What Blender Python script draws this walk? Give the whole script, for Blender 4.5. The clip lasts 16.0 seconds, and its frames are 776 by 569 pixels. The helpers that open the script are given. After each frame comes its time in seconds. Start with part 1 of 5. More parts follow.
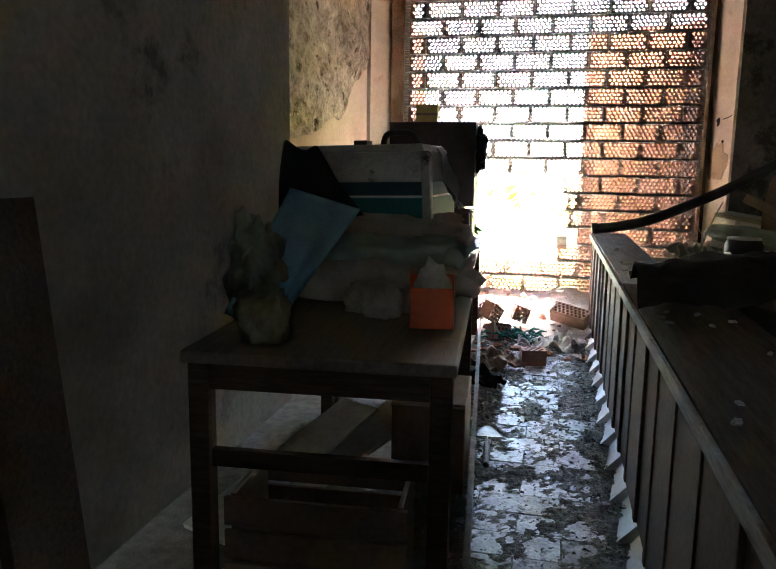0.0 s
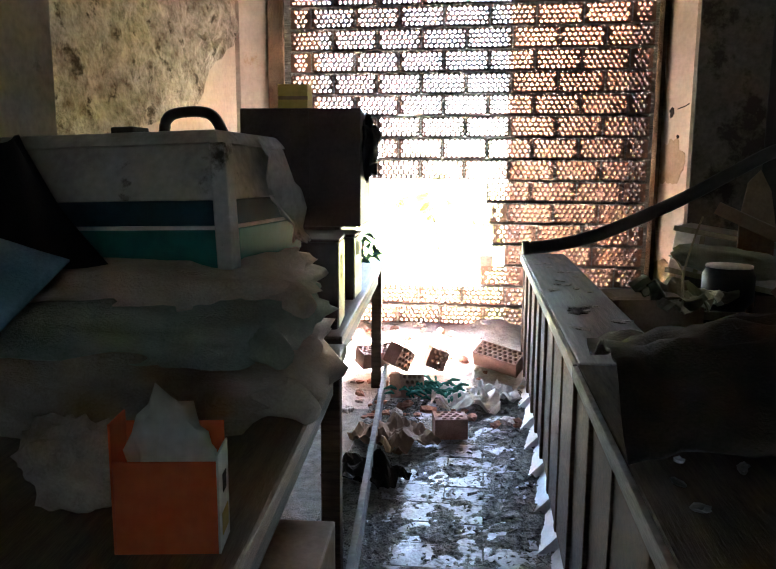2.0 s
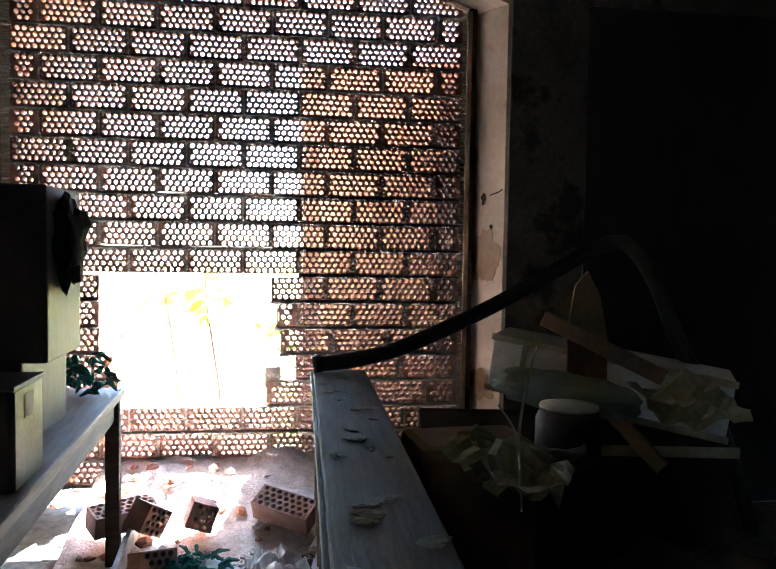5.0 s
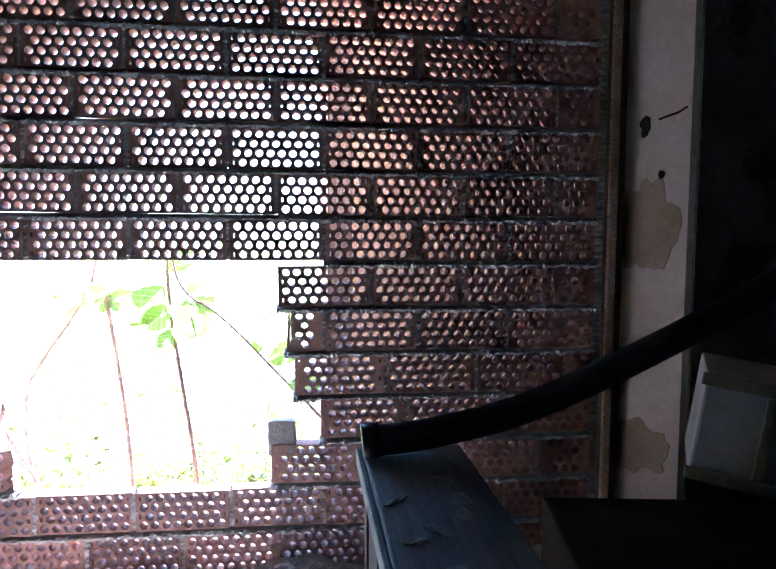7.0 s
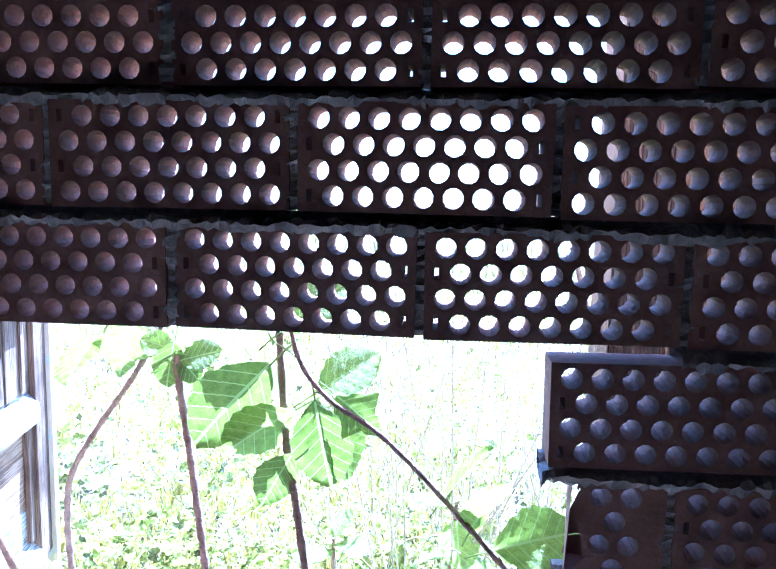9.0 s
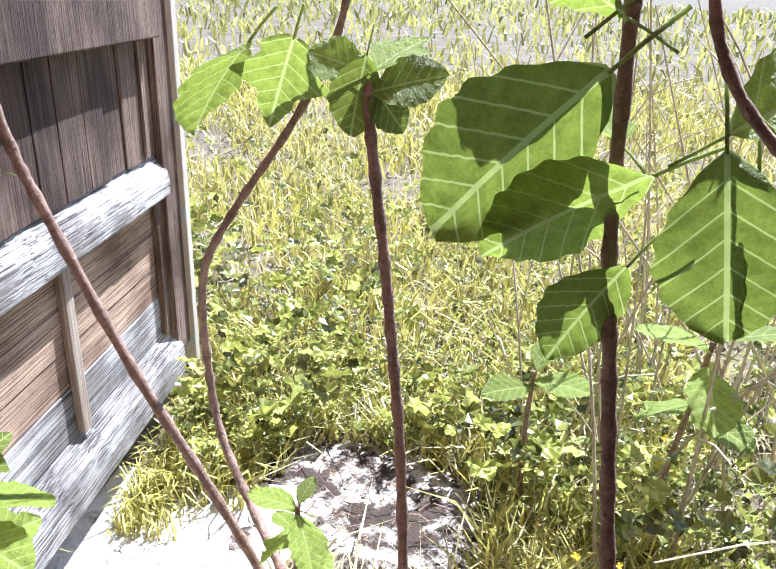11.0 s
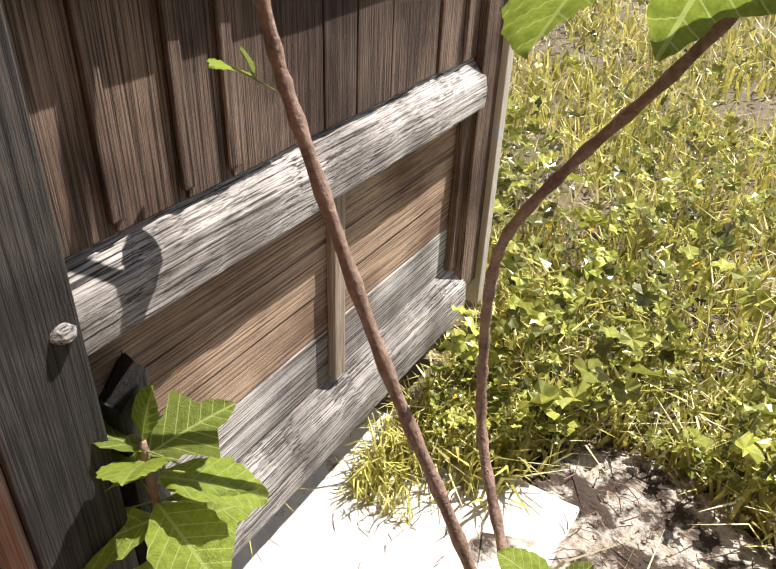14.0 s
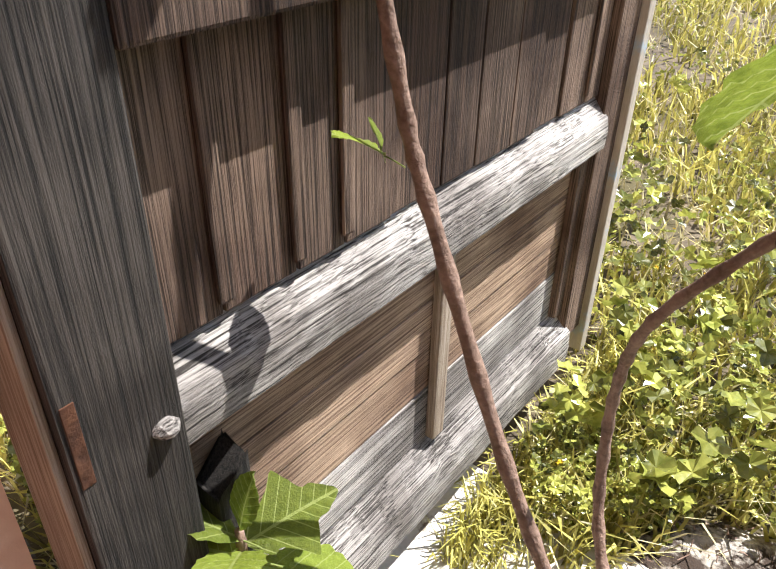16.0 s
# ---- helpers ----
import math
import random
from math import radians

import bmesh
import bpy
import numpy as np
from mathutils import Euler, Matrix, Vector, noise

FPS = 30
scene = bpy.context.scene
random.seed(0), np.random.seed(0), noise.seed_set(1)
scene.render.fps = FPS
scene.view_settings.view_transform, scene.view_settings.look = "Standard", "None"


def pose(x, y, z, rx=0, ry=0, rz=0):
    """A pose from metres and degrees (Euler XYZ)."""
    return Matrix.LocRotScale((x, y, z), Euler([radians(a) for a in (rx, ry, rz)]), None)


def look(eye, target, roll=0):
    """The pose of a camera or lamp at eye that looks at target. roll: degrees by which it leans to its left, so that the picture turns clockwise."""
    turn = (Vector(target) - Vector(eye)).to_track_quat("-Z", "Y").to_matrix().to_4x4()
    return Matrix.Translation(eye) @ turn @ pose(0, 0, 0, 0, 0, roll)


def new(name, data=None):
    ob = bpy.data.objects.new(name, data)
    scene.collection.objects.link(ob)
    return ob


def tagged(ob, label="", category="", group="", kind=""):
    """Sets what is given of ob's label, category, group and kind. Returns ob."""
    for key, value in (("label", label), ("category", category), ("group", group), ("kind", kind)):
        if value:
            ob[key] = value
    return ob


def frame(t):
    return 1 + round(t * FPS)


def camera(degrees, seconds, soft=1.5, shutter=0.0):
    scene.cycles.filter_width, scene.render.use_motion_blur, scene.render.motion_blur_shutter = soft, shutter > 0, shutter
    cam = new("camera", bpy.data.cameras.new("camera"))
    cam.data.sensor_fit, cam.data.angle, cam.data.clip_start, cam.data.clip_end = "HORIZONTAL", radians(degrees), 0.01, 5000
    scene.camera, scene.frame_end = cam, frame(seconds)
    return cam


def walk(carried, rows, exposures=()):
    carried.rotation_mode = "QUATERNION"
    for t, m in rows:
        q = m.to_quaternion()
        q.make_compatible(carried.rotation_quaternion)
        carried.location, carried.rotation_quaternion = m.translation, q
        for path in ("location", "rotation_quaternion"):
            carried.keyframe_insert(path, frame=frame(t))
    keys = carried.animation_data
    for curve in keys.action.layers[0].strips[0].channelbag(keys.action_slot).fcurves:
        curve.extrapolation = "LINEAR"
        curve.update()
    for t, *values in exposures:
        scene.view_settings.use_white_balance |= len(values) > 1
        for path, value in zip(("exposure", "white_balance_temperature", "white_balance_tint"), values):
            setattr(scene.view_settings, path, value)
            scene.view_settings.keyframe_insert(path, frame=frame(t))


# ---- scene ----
cam = camera(57.0, 16.0, soft=1.2)

# seconds, place, yaw, pitch, lean
PATH = [
    (0.0, 1.229, -6.061, 1.229, 12.80, -9.20, 0.90),
    (0.5, 1.200, -5.708, 1.247, 13.30, -9.60, 0.50),
    (1.0, 1.134, -5.419, 1.247, 12.60, -9.20, 0.60),
    (1.5, 1.183, -5.137, 1.248, 9.60, -9.00, 0.60),
    (2.0, 1.280, -4.774, 1.237, 7.40, -8.80, 0.30),
    (2.5, 1.277, -4.522, 1.221, 6.90, -8.20, 0.70),
    (3.0, 1.331, -4.310, 1.341, 6.50, -8.30, 0.70),
    (3.5, 1.420, -4.214, 1.372, 3.10, -3.90, 0.60),
    (4.0, 1.489, -4.157, 1.379, 0.40, -3.50, 0.60),
    (4.2, 1.502, -4.132, 1.370, -1.30, -3.30, 0.80),
    (6.3, 1.402, -2.780, 1.282, -10.10, -2.30, 0.20),
    (6.5, 1.409, -2.592, 1.251, -7.60, -1.90, 0.10),
    (7.0, 1.389, -2.197, 1.308, -6.70, -4.60, 0.40),
    (7.5, 1.362, -1.772, 1.261, -5.40, -3.50, 0.30),
    (8.0, 1.313, -1.461, 1.300, -1.40, -4.50, 0.60),
    (8.5, 1.277, -1.111, 1.305, 1.50, -4.60, 1.00),
    (9.0, 1.199, -0.794, 1.368, 5.40, -7.40, 1.30),
    (9.5, 1.059, -0.631, 1.317, 5.07, -6.98, 2.03),
    (10.0, 0.969, -0.495, 1.293, 6.89, -14.10, 2.33),
    (10.2, 0.959, -0.442, 1.270, 9.79, -17.40, 2.12),
    (10.9, 0.925, -0.310, 1.170, 14.50, -22.50, 2.40),
    (11.5, 0.870, -0.140, 1.105, 18.50, -27.50, 2.80),
    (12.0, 0.820, -0.045, 1.092, 21.40, -30.60, 3.20),
    (12.3, 0.798, -0.007, 1.092, 23.46, -31.60, 3.40),
    (12.5, 0.786, 0.008, 1.096, 27.42, -31.93, 3.42),
    (13, 0.749, 0.033, 1.103, 33.26, -32.45, 2.93),
    (13.5, 0.722, 0.066, 1.105, 37.17, -32.74, 2.82),
    (14, 0.706, 0.066, 1.110, 40.57, -32.85, 2.42),
    (14.5, 0.695, 0.041, 1.135, 43.55, -32.79, 1.71),
    (15, 0.658, 0.043, 1.167, 46.03, -32.94, 1.21),
    (15.5, 0.636, 0.059, 1.155, 47.72, -32.80, 0.97),
    (16, 0.582, 0.112, 1.141, 47.55, -32.87, 1.07),
]


def eye_pose(x, y, z, yaw, pitch, lean):
    return pose(x, y, z, 0, 0, yaw) @ pose(0, 0, 0, 90 + pitch, 0, 0) @ pose(0, 0, 0, 0, 0, lean)


EXPOSURES = [(0.0, 7.05, 6100, 10), (2.0, 7.4, 5900, 10), (3.5, 6.8, 5500, 9), (6.3, 5.6, 4800, 9), (7.5, 4.8, 3900, 7), (9.0, 3.6, 3800, 11),
             (10.2, 2.5, 4250, 14), (11.3, 1.5, 5600, 12), (12.2, 0.88, 6500, 12), (16.0, 1.20, 6000, 11)]
walk(cam, [(r[0], eye_pose(*r[1:])) for r in PATH], EXPOSURES)

# ---------------------------------------------------------------- light
SUN = Vector((0.155, 0.495, 0.855)).normalized()
world = bpy.data.worlds.new("sky")
scene.world = world
world.use_nodes = True
wn = world.node_tree.nodes
sky = wn.new("ShaderNodeTexSky")
sky.sky_type = "NISHITA"
sky.sun_disc = False
sky.sun_elevation = math.asin(SUN.z)
sky.sun_rotation = math.atan2(SUN.x, SUN.y)
wn["Background"].inputs["Strength"].default_value = 0.075
world.node_tree.links.new(sky.outputs[0], wn["Background"].inputs["Color"])
sun_data = bpy.data.lights.new("sun", "SUN")
sun_data.energy, sun_data.angle, sun_data.color = 5.0, radians(0.5), (1.0, 0.94, 0.84)
sun = new("sun", sun_data)
sun.matrix_world = look((6, 8, 12), Vector((6, 8, 12)) - SUN)


# ---------------------------------------------------------------- materials
def tree(name):
    m = bpy.data.materials.new(name)
    m.use_nodes = True
    return m, m.node_tree, m.node_tree.nodes["Principled BSDF"]


def surface(name, dark, light, scale=6.0, rough=0.8, bump=0.3, stretch=(1, 1, 1), fine=60.0, metal=0.0, stain_or_shade=None, stain_scale=1.5,
            stain_at=0.55, vary=0.0, island=0.0, spec=0.4, depth=0.01, through_light=0.0):
    """A worn surface: two scales of noise in colour, stains and painted shade, fine relief."""
    m, nt, b = tree(name)
    n, l = nt.nodes, nt.links
    tc = n.new("ShaderNodeTexCoord")
    mp = n.new("ShaderNodeMapping")
    mp.inputs["Scale"].default_value = stretch
    l.new(tc.outputs["Object"], mp.inputs["Vector"])
    big = n.new("ShaderNodeTexNoise")
    big.inputs["Scale"].default_value, big.inputs["Detail"].default_value, big.inputs["Roughness"].default_value = scale, 8, 0.65
    l.new(mp.outputs[0], big.inputs["Vector"])
    small = n.new("ShaderNodeTexNoise")
    small.inputs["Scale"].default_value, small.inputs["Detail"].default_value = fine, 4
    l.new(mp.outputs[0], small.inputs["Vector"])
    add = n.new("ShaderNodeMath")
    add.operation = "MULTIPLY_ADD"
    add.inputs[1].default_value = 0.45
    l.new(small.outputs[0], add.inputs[0])
    l.new(big.outputs[0], add.inputs[2])
    ramp = n.new("ShaderNodeValToRGB")
    ramp.color_ramp.elements[0].position, ramp.color_ramp.elements[0].color = 0.5, (*dark, 1)
    ramp.color_ramp.elements[1].position, ramp.color_ramp.elements[1].color = 0.95, (*light, 1)
    l.new(add.outputs[0], ramp.inputs[0])
    out = ramp.outputs[0]
    if stain_or_shade:
        st = n.new("ShaderNodeTexNoise")
        st.inputs["Scale"].default_value, st.inputs["Detail"].default_value, st.inputs["Roughness"].default_value = stain_scale, 10, 0.7
        l.new(tc.outputs["Object"], st.inputs["Vector"])
        sr = n.new("ShaderNodeValToRGB")
        sr.color_ramp.elements[0].position, sr.color_ramp.elements[1].position = stain_at, stain_at + 0.08
        l.new(st.outputs[0], sr.inputs[0])
        mx = n.new("ShaderNodeMix")
        mx.data_type = "RGBA"
        l.new(sr.outputs[0], mx.inputs["Factor"])
        l.new(out, mx.inputs["A"])
        mx.inputs["B"].default_value = (*stain_or_shade, 1)
        out = mx.outputs["Result"]
    if island:
        ge = n.new("ShaderNodeNewGeometry")
        mi = n.new("ShaderNodeMapRange")
        mi.inputs["To Min"].default_value, mi.inputs["To Max"].default_value = 1 - island, 1 + island
        l.new(ge.outputs["Random Per Island"], mi.inputs["Value"])
        hi = n.new("ShaderNodeHueSaturation")
        l.new(mi.outputs[0], hi.inputs["Value"])
        l.new(out, hi.inputs["Color"])
        out = hi.outputs[0]
    if vary:
        oi = n.new("ShaderNodeObjectInfo")
        mr = n.new("ShaderNodeMapRange")
        mr.inputs["To Min"].default_value, mr.inputs["To Max"].default_value = 1 - vary, 1 + vary
        l.new(oi.outputs["Random"], mr.inputs["Value"])
        hv = n.new("ShaderNodeHueSaturation")
        l.new(mr.outputs[0], hv.inputs["Value"])
        l.new(out, hv.inputs["Color"])
        out = hv.outputs[0]
    l.new(out, b.inputs["Base Color"])
    b.inputs["Roughness"].default_value, b.inputs["Metallic"].default_value = rough, metal
    b.inputs["Specular IOR Level"].default_value = spec
    if bump:
        bp = n.new("ShaderNodeBump")
        bp.inputs["Strength"].default_value, bp.inputs["Distance"].default_value = bump, depth
        l.new(add.outputs[0], bp.inputs["Height"])
        l.new(bp.outputs[0], b.inputs["Normal"])
    if through_light:
        tr = n.new("ShaderNodeBsdfTranslucent")
        l.new(out, tr.inputs["Color"])
        ms = n.new("ShaderNodeMixShader")
        ms.inputs[0].default_value = through_light
        l.new(b.outputs[0], ms.inputs[1])
        l.new(tr.outputs[0], ms.inputs[2])
        l.new(ms.outputs[0], nt.nodes["Material Output"].inputs["Surface"])
    return m


M_BRICK = surface("red_clay", (0.24, 0.125, 0.09), (0.43, 0.25, 0.19), 14, 0.9, 0.35, fine=160, vary=0.22, stain_or_shade=(0.40, 0.30, 0.24), stain_scale=9, stain_at=0.66)
M_MORTAR = surface("grey_mortar", (0.28, 0.25, 0.22), (0.55, 0.50, 0.44), 25, 0.95, 0.8, fine=120)
M_PLASTER = surface("old_plaster", (0.17, 0.13, 0.085), (0.74, 0.67, 0.56), 9, 0.95, 1.0, fine=42, stain_or_shade=(0.085, 0.065, 0.042), stain_scale=8, stain_at=0.56, depth=0.035)
M_PALE = surface("pale_plaster", (0.52, 0.43, 0.34), (0.72, 0.62, 0.52), 3, 0.9, 0.35, fine=40, stain_or_shade=(0.50, 0.34, 0.18), stain_scale=3, stain_at=0.62)
# Plaster darker than M_PALE, for the side and rear walls and the ceiling
M_DARKWALL = surface("dark_plaster", (0.15, 0.135, 0.11), (0.30, 0.27, 0.22), 3, 0.95, 0.4, fine=40, stain_or_shade=(0.09, 0.075, 0.06), stain_scale=2, stain_at=0.58)
M_PINK = surface("pink_render", (0.66, 0.49, 0.38), (0.82, 0.67, 0.55), 4, 0.9, 0.4, fine=50, stain_or_shade=(0.33, 0.20, 0.14), stain_scale=5, stain_at=0.6)
M_FLOOR = surface("cement_tiles", (0.12, 0.12, 0.122), (0.40, 0.40, 0.415), 6, 0.55, 0.5, fine=70, vary=0.22, stain_or_shade=(0.045, 0.04, 0.036), stain_scale=7, stain_at=0.54)
M_GRIT = surface("dirt", (0.09, 0.08, 0.07), (0.26, 0.24, 0.21), 20, 0.95, 1.0, fine=140)
M_DARKWOOD = surface("dark_wood", (0.035, 0.022, 0.014), (0.10, 0.062, 0.038), 5, 0.8, 0.3, (1, 12, 12), fine=30, spec=0.15)
M_PLANK = surface("grey_plank", (0.035, 0.032, 0.029), (0.125, 0.115, 0.105), 5, 0.7, 0.25, (12, 1, 12), fine=30, stain_or_shade=(0.05, 0.045, 0.04), stain_scale=6, stain_at=0.6)
M_TABLE = surface("brown_table", (0.09, 0.065, 0.045), (0.20, 0.15, 0.11), 5, 0.6, 0.2, (12, 1, 12), fine=40, stain_or_shade=(0.25, 0.22, 0.18), stain_scale=4, stain_at=0.62)


def weathered(name, axis, tones, rough=0.85):
    """Weathered board: grain lines along one axis over slow changes of tone."""
    m, nt, b = tree(name)
    n, l = nt.nodes, nt.links
    tc = n.new("ShaderNodeTexCoord")
    mp = n.new("ShaderNodeMapping")
    s = [140.0, 140.0, 140.0]
    s[axis] = 1.7
    mp.inputs["Scale"].default_value = s
    l.new(tc.outputs["Object"], mp.inputs["Vector"])
    g = n.new("ShaderNodeTexNoise")
    g.inputs["Scale"].default_value, g.inputs["Detail"].default_value, g.inputs["Roughness"].default_value = 2.2, 8, 0.7
    g.inputs["Distortion"].default_value = 0.6
    l.new(mp.outputs[0], g.inputs["Vector"])
    slow = n.new("ShaderNodeTexNoise")
    slow.inputs["Scale"].default_value, slow.inputs["Detail"].default_value = 4.0, 5
    l.new(tc.outputs["Object"], slow.inputs["Vector"])
    r1 = n.new("ShaderNodeValToRGB")
    r1.color_ramp.elements[0].position, r1.color_ramp.elements[0].color = 0.41, (*tones[0], 1)
    r1.color_ramp.elements[1].position, r1.color_ramp.elements[1].color = 0.57, (*tones[1], 1)
    l.new(g.outputs[0], r1.inputs[0])
    r2 = n.new("ShaderNodeValToRGB")
    r2.color_ramp.elements[0].position, r2.color_ramp.elements[0].color = 0.40, (*tones[2], 1)
    r2.color_ramp.elements[1].position, r2.color_ramp.elements[1].color = 0.62, (1, 1, 1, 1)
    l.new(slow.outputs[0], r2.inputs[0])
    mx = n.new("ShaderNodeMix")
    mx.data_type, mx.blend_type = "RGBA", "MULTIPLY"
    mx.inputs["Factor"].default_value = 1.0
    l.new(r1.outputs[0], mx.inputs["A"])
    l.new(r2.outputs[0], mx.inputs["B"])
    oi = n.new("ShaderNodeObjectInfo")
    mr = n.new("ShaderNodeMapRange")
    mr.inputs["To Min"].default_value, mr.inputs["To Max"].default_value = 0.8, 1.2
    l.new(oi.outputs["Random"], mr.inputs["Value"])
    hv = n.new("ShaderNodeHueSaturation")
    l.new(mr.outputs[0], hv.inputs["Value"])
    l.new(mx.outputs["Result"], hv.inputs["Color"])
    l.new(hv.outputs[0], b.inputs["Base Color"])
    b.inputs["Roughness"].default_value = rough
    bp = n.new("ShaderNodeBump")
    bp.inputs["Strength"].default_value, bp.inputs["Distance"].default_value = 1.0, 0.0045
    l.new(g.outputs[0], bp.inputs["Height"])
    l.new(bp.outputs[0], b.inputs["Normal"])
    return m


M_GREYX = weathered("weathered_rail", 1, ((0.050, 0.041, 0.035), (0.68, 0.64, 0.60), (0.40, 0.38, 0.37)))
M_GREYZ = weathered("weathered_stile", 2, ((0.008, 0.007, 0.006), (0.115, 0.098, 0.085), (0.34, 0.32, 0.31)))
M_BROWNZ = weathered("brown_plank", 2, ((0.045, 0.026, 0.017), (0.30, 0.205, 0.15), (0.34, 0.28, 0.26)))
M_TANX = weathered("tan_board", 1, ((0.17, 0.10, 0.062), (0.60, 0.43, 0.30), (0.44, 0.37, 0.34)))


# ---------------------------------------------------------------- mesh helpers
def finish(bm, smooth=False):
    bmesh.ops.recalc_face_normals(bm, faces=bm.faces)
    me = bpy.data.meshes.new("m")
    bm.to_mesh(me)
    bm.free()
    if smooth:
        me.polygons.foreach_set("use_smooth", [True] * len(me.polygons))
    return me


def part(name, bm, material, parent=None, label="", m=None, smooth=False):
    me = bm if isinstance(bm, bpy.types.Mesh) else finish(bm, smooth)
    if material and not me.materials:
        me.materials.append(material)
    ob = new(name, me)
    if parent:
        ob.parent = parent
    if m is not None:
        ob.matrix_basis = m
    if label:
        tagged(ob, label)
    return ob


def thing(name, m, label, category, group="", kind=""):
    e = new(name)
    e.empty_display_size = 0.1
    e.matrix_basis = m
    return tagged(e, label, category, group, kind)


def box(x0, x1, y0, y1, z0, z1, bevel=0.0, bm=None, m=None, jitter=0.0):
    b = bmesh.new()
    vs = [b.verts.new((x, y, z)) for x in (x0, x1) for y in (y0, y1) for z in (z0, z1)]
    for f in ((0, 1, 3, 2), (4, 6, 7, 5), (0, 4, 5, 1), (2, 3, 7, 6), (0, 2, 6, 4), (1, 5, 7, 3)):
        b.faces.new([vs[i] for i in f])
    if jitter:
        for v in vs:
            v.co += Vector((random.uniform(-1, 1), random.uniform(-1, 1), random.uniform(-1, 1))) * jitter
    if bevel:
        bmesh.ops.bevel(b, geom=b.edges[:], offset=bevel, segments=2, affect="EDGES", profile=0.6)
    if m is not None:
        b.transform(m)
    return merge(bm, b)


def merge(bm, b):
    if bm is None:
        return b
    me = bpy.data.meshes.new("t")
    b.to_mesh(me)
    b.free()
    bm.from_mesh(me)
    bpy.data.meshes.remove(me)
    return bm


def extrude_outline(points, y0, y1):
    """A flat outline in x and z, made thick along y."""
    b = bmesh.new()
    a = [b.verts.new((p[0], y0, p[1])) for p in points]
    c = [b.verts.new((p[0], y1, p[1])) for p in points]
    b.faces.new(a)
    b.faces.new(c[::-1])
    for i in range(len(points)):
        j = (i + 1) % len(points)
        b.faces.new((a[i], c[i], c[j], a[j]))
    return b


def tube(points, radii, sides=8, caps=True, bm=None):
    b = bmesh.new()
    pts = [Vector(p) for p in points]
    rings = []
    ref = Vector((0.31, 0.22, 0.92))
    for i, p in enumerate(pts):
        t = (pts[min(i + 1, len(pts) - 1)] - pts[max(i - 1, 0)]).normalized()
        u = t.cross(ref)
        u = u.normalized() if u.length > 0.05 else t.orthogonal().normalized()
        w = t.cross(u)
        rings.append([b.verts.new(p + (u * math.cos(k * 2 * math.pi / sides) + w * math.sin(k * 2 * math.pi / sides)) * radii[i]) for k in range(sides)])
    for a, c in zip(rings, rings[1:]):
        for k in range(sides):
            b.faces.new((a[k], a[(k + 1) % sides], c[(k + 1) % sides], c[k]))
    if caps:
        b.faces.new(rings[0])
        b.faces.new(rings[-1][::-1])
    return merge(bm, b)


def smooth_line(points, steps=6):
    pts = [Vector(p) for p in points]
    out = []
    for i in range(len(pts) - 1):
        p0, p1, p2, p3 = pts[max(i - 1, 0)], pts[i], pts[i + 1], pts[min(i + 2, len(pts) - 1)]
        for k in range(steps):
            t = k / steps
            out.append(0.5 * ((2 * p1) + (p2 - p0) * t + (2 * p0 - 5 * p1 + 4 * p2 - p3) * t * t + (3 * p1 - p0 - 3 * p2 + p3) * t ** 3))
    return out + [pts[-1]]


def lump(size, seed, rough=0.3, detail=2, flat=0.0, scale=1.3):
    """A stone-like or cloth-like lump of the given half sizes."""
    b = bmesh.new()
    bmesh.ops.create_icosphere(b, subdivisions=detail, radius=1.0)
    for v in b.verts:
        q = v.co * scale + Vector((seed * 7.1, seed * 3.3, seed))
        v.co *= 1 + rough * noise.noise(q) + 0.4 * rough * noise.noise(q * 2.7)
        if flat and v.co.z < -flat:
            v.co.z = -flat
        v.co = Vector((v.co.x * size[0], v.co.y * size[1], v.co.z * size[2]))
    return b


def arch(left, right, spring, rise, steps=14):
    """Points of a segmental arch from the right spring to the left one."""
    half, mid = (right - left) / 2, (left + right) / 2
    r = (half * half + rise * rise) / (2 * rise)
    a = math.asin(half / r)
    return [(mid + r * math.sin(a - 2 * a * k / steps), spring + rise - r + r * math.cos(a - 2 * a * k / steps)) for k in range(steps + 1)]


# ---------------------------------------------------------------- structure
def structure(name, bm, material, label, category):
    return tagged(part(name, bm, material), label, category, "", "structure")


CEIL = 3.25
# end wall with the arched opening; reveal splayed towards the room
def arched_wall(x0, x1, left, right, spring, rise, y0, y1, top=CEIL, left1=None, right1=None, base=-0.3):
    """A wall along x from y0 to y1 with an arched doorway, wider at y0 if left1 and right1 differ."""
    b = bmesh.new()
    l1, r1 = left if left1 is None else left1, right if right1 is None else right1
    def outline(l, r):
        return [(x0, base), (x0, top), (x1, top), (x1, base), (r, base)] + arch(l, r, spring, rise) + [(l, base)]
    a = [b.verts.new((p[0], y0, p[1])) for p in outline(l1, r1)]
    c = [b.verts.new((p[0], y1, p[1])) for p in outline(left, right)]
    n = len(a)
    for ring in (a, c):
        m = (n - 6) // 2 + 5
        b.faces.new([ring[0], ring[1]] + ring[m:])
        b.faces.new([ring[1], ring[2], ring[m]])
        b.faces.new([ring[2], ring[3], ring[4]] + ring[5:m + 1])
    for i in range(n):
        j = (i + 1) % n
        b.faces.new((a[i], c[i], c[j], a[j]))
    return b


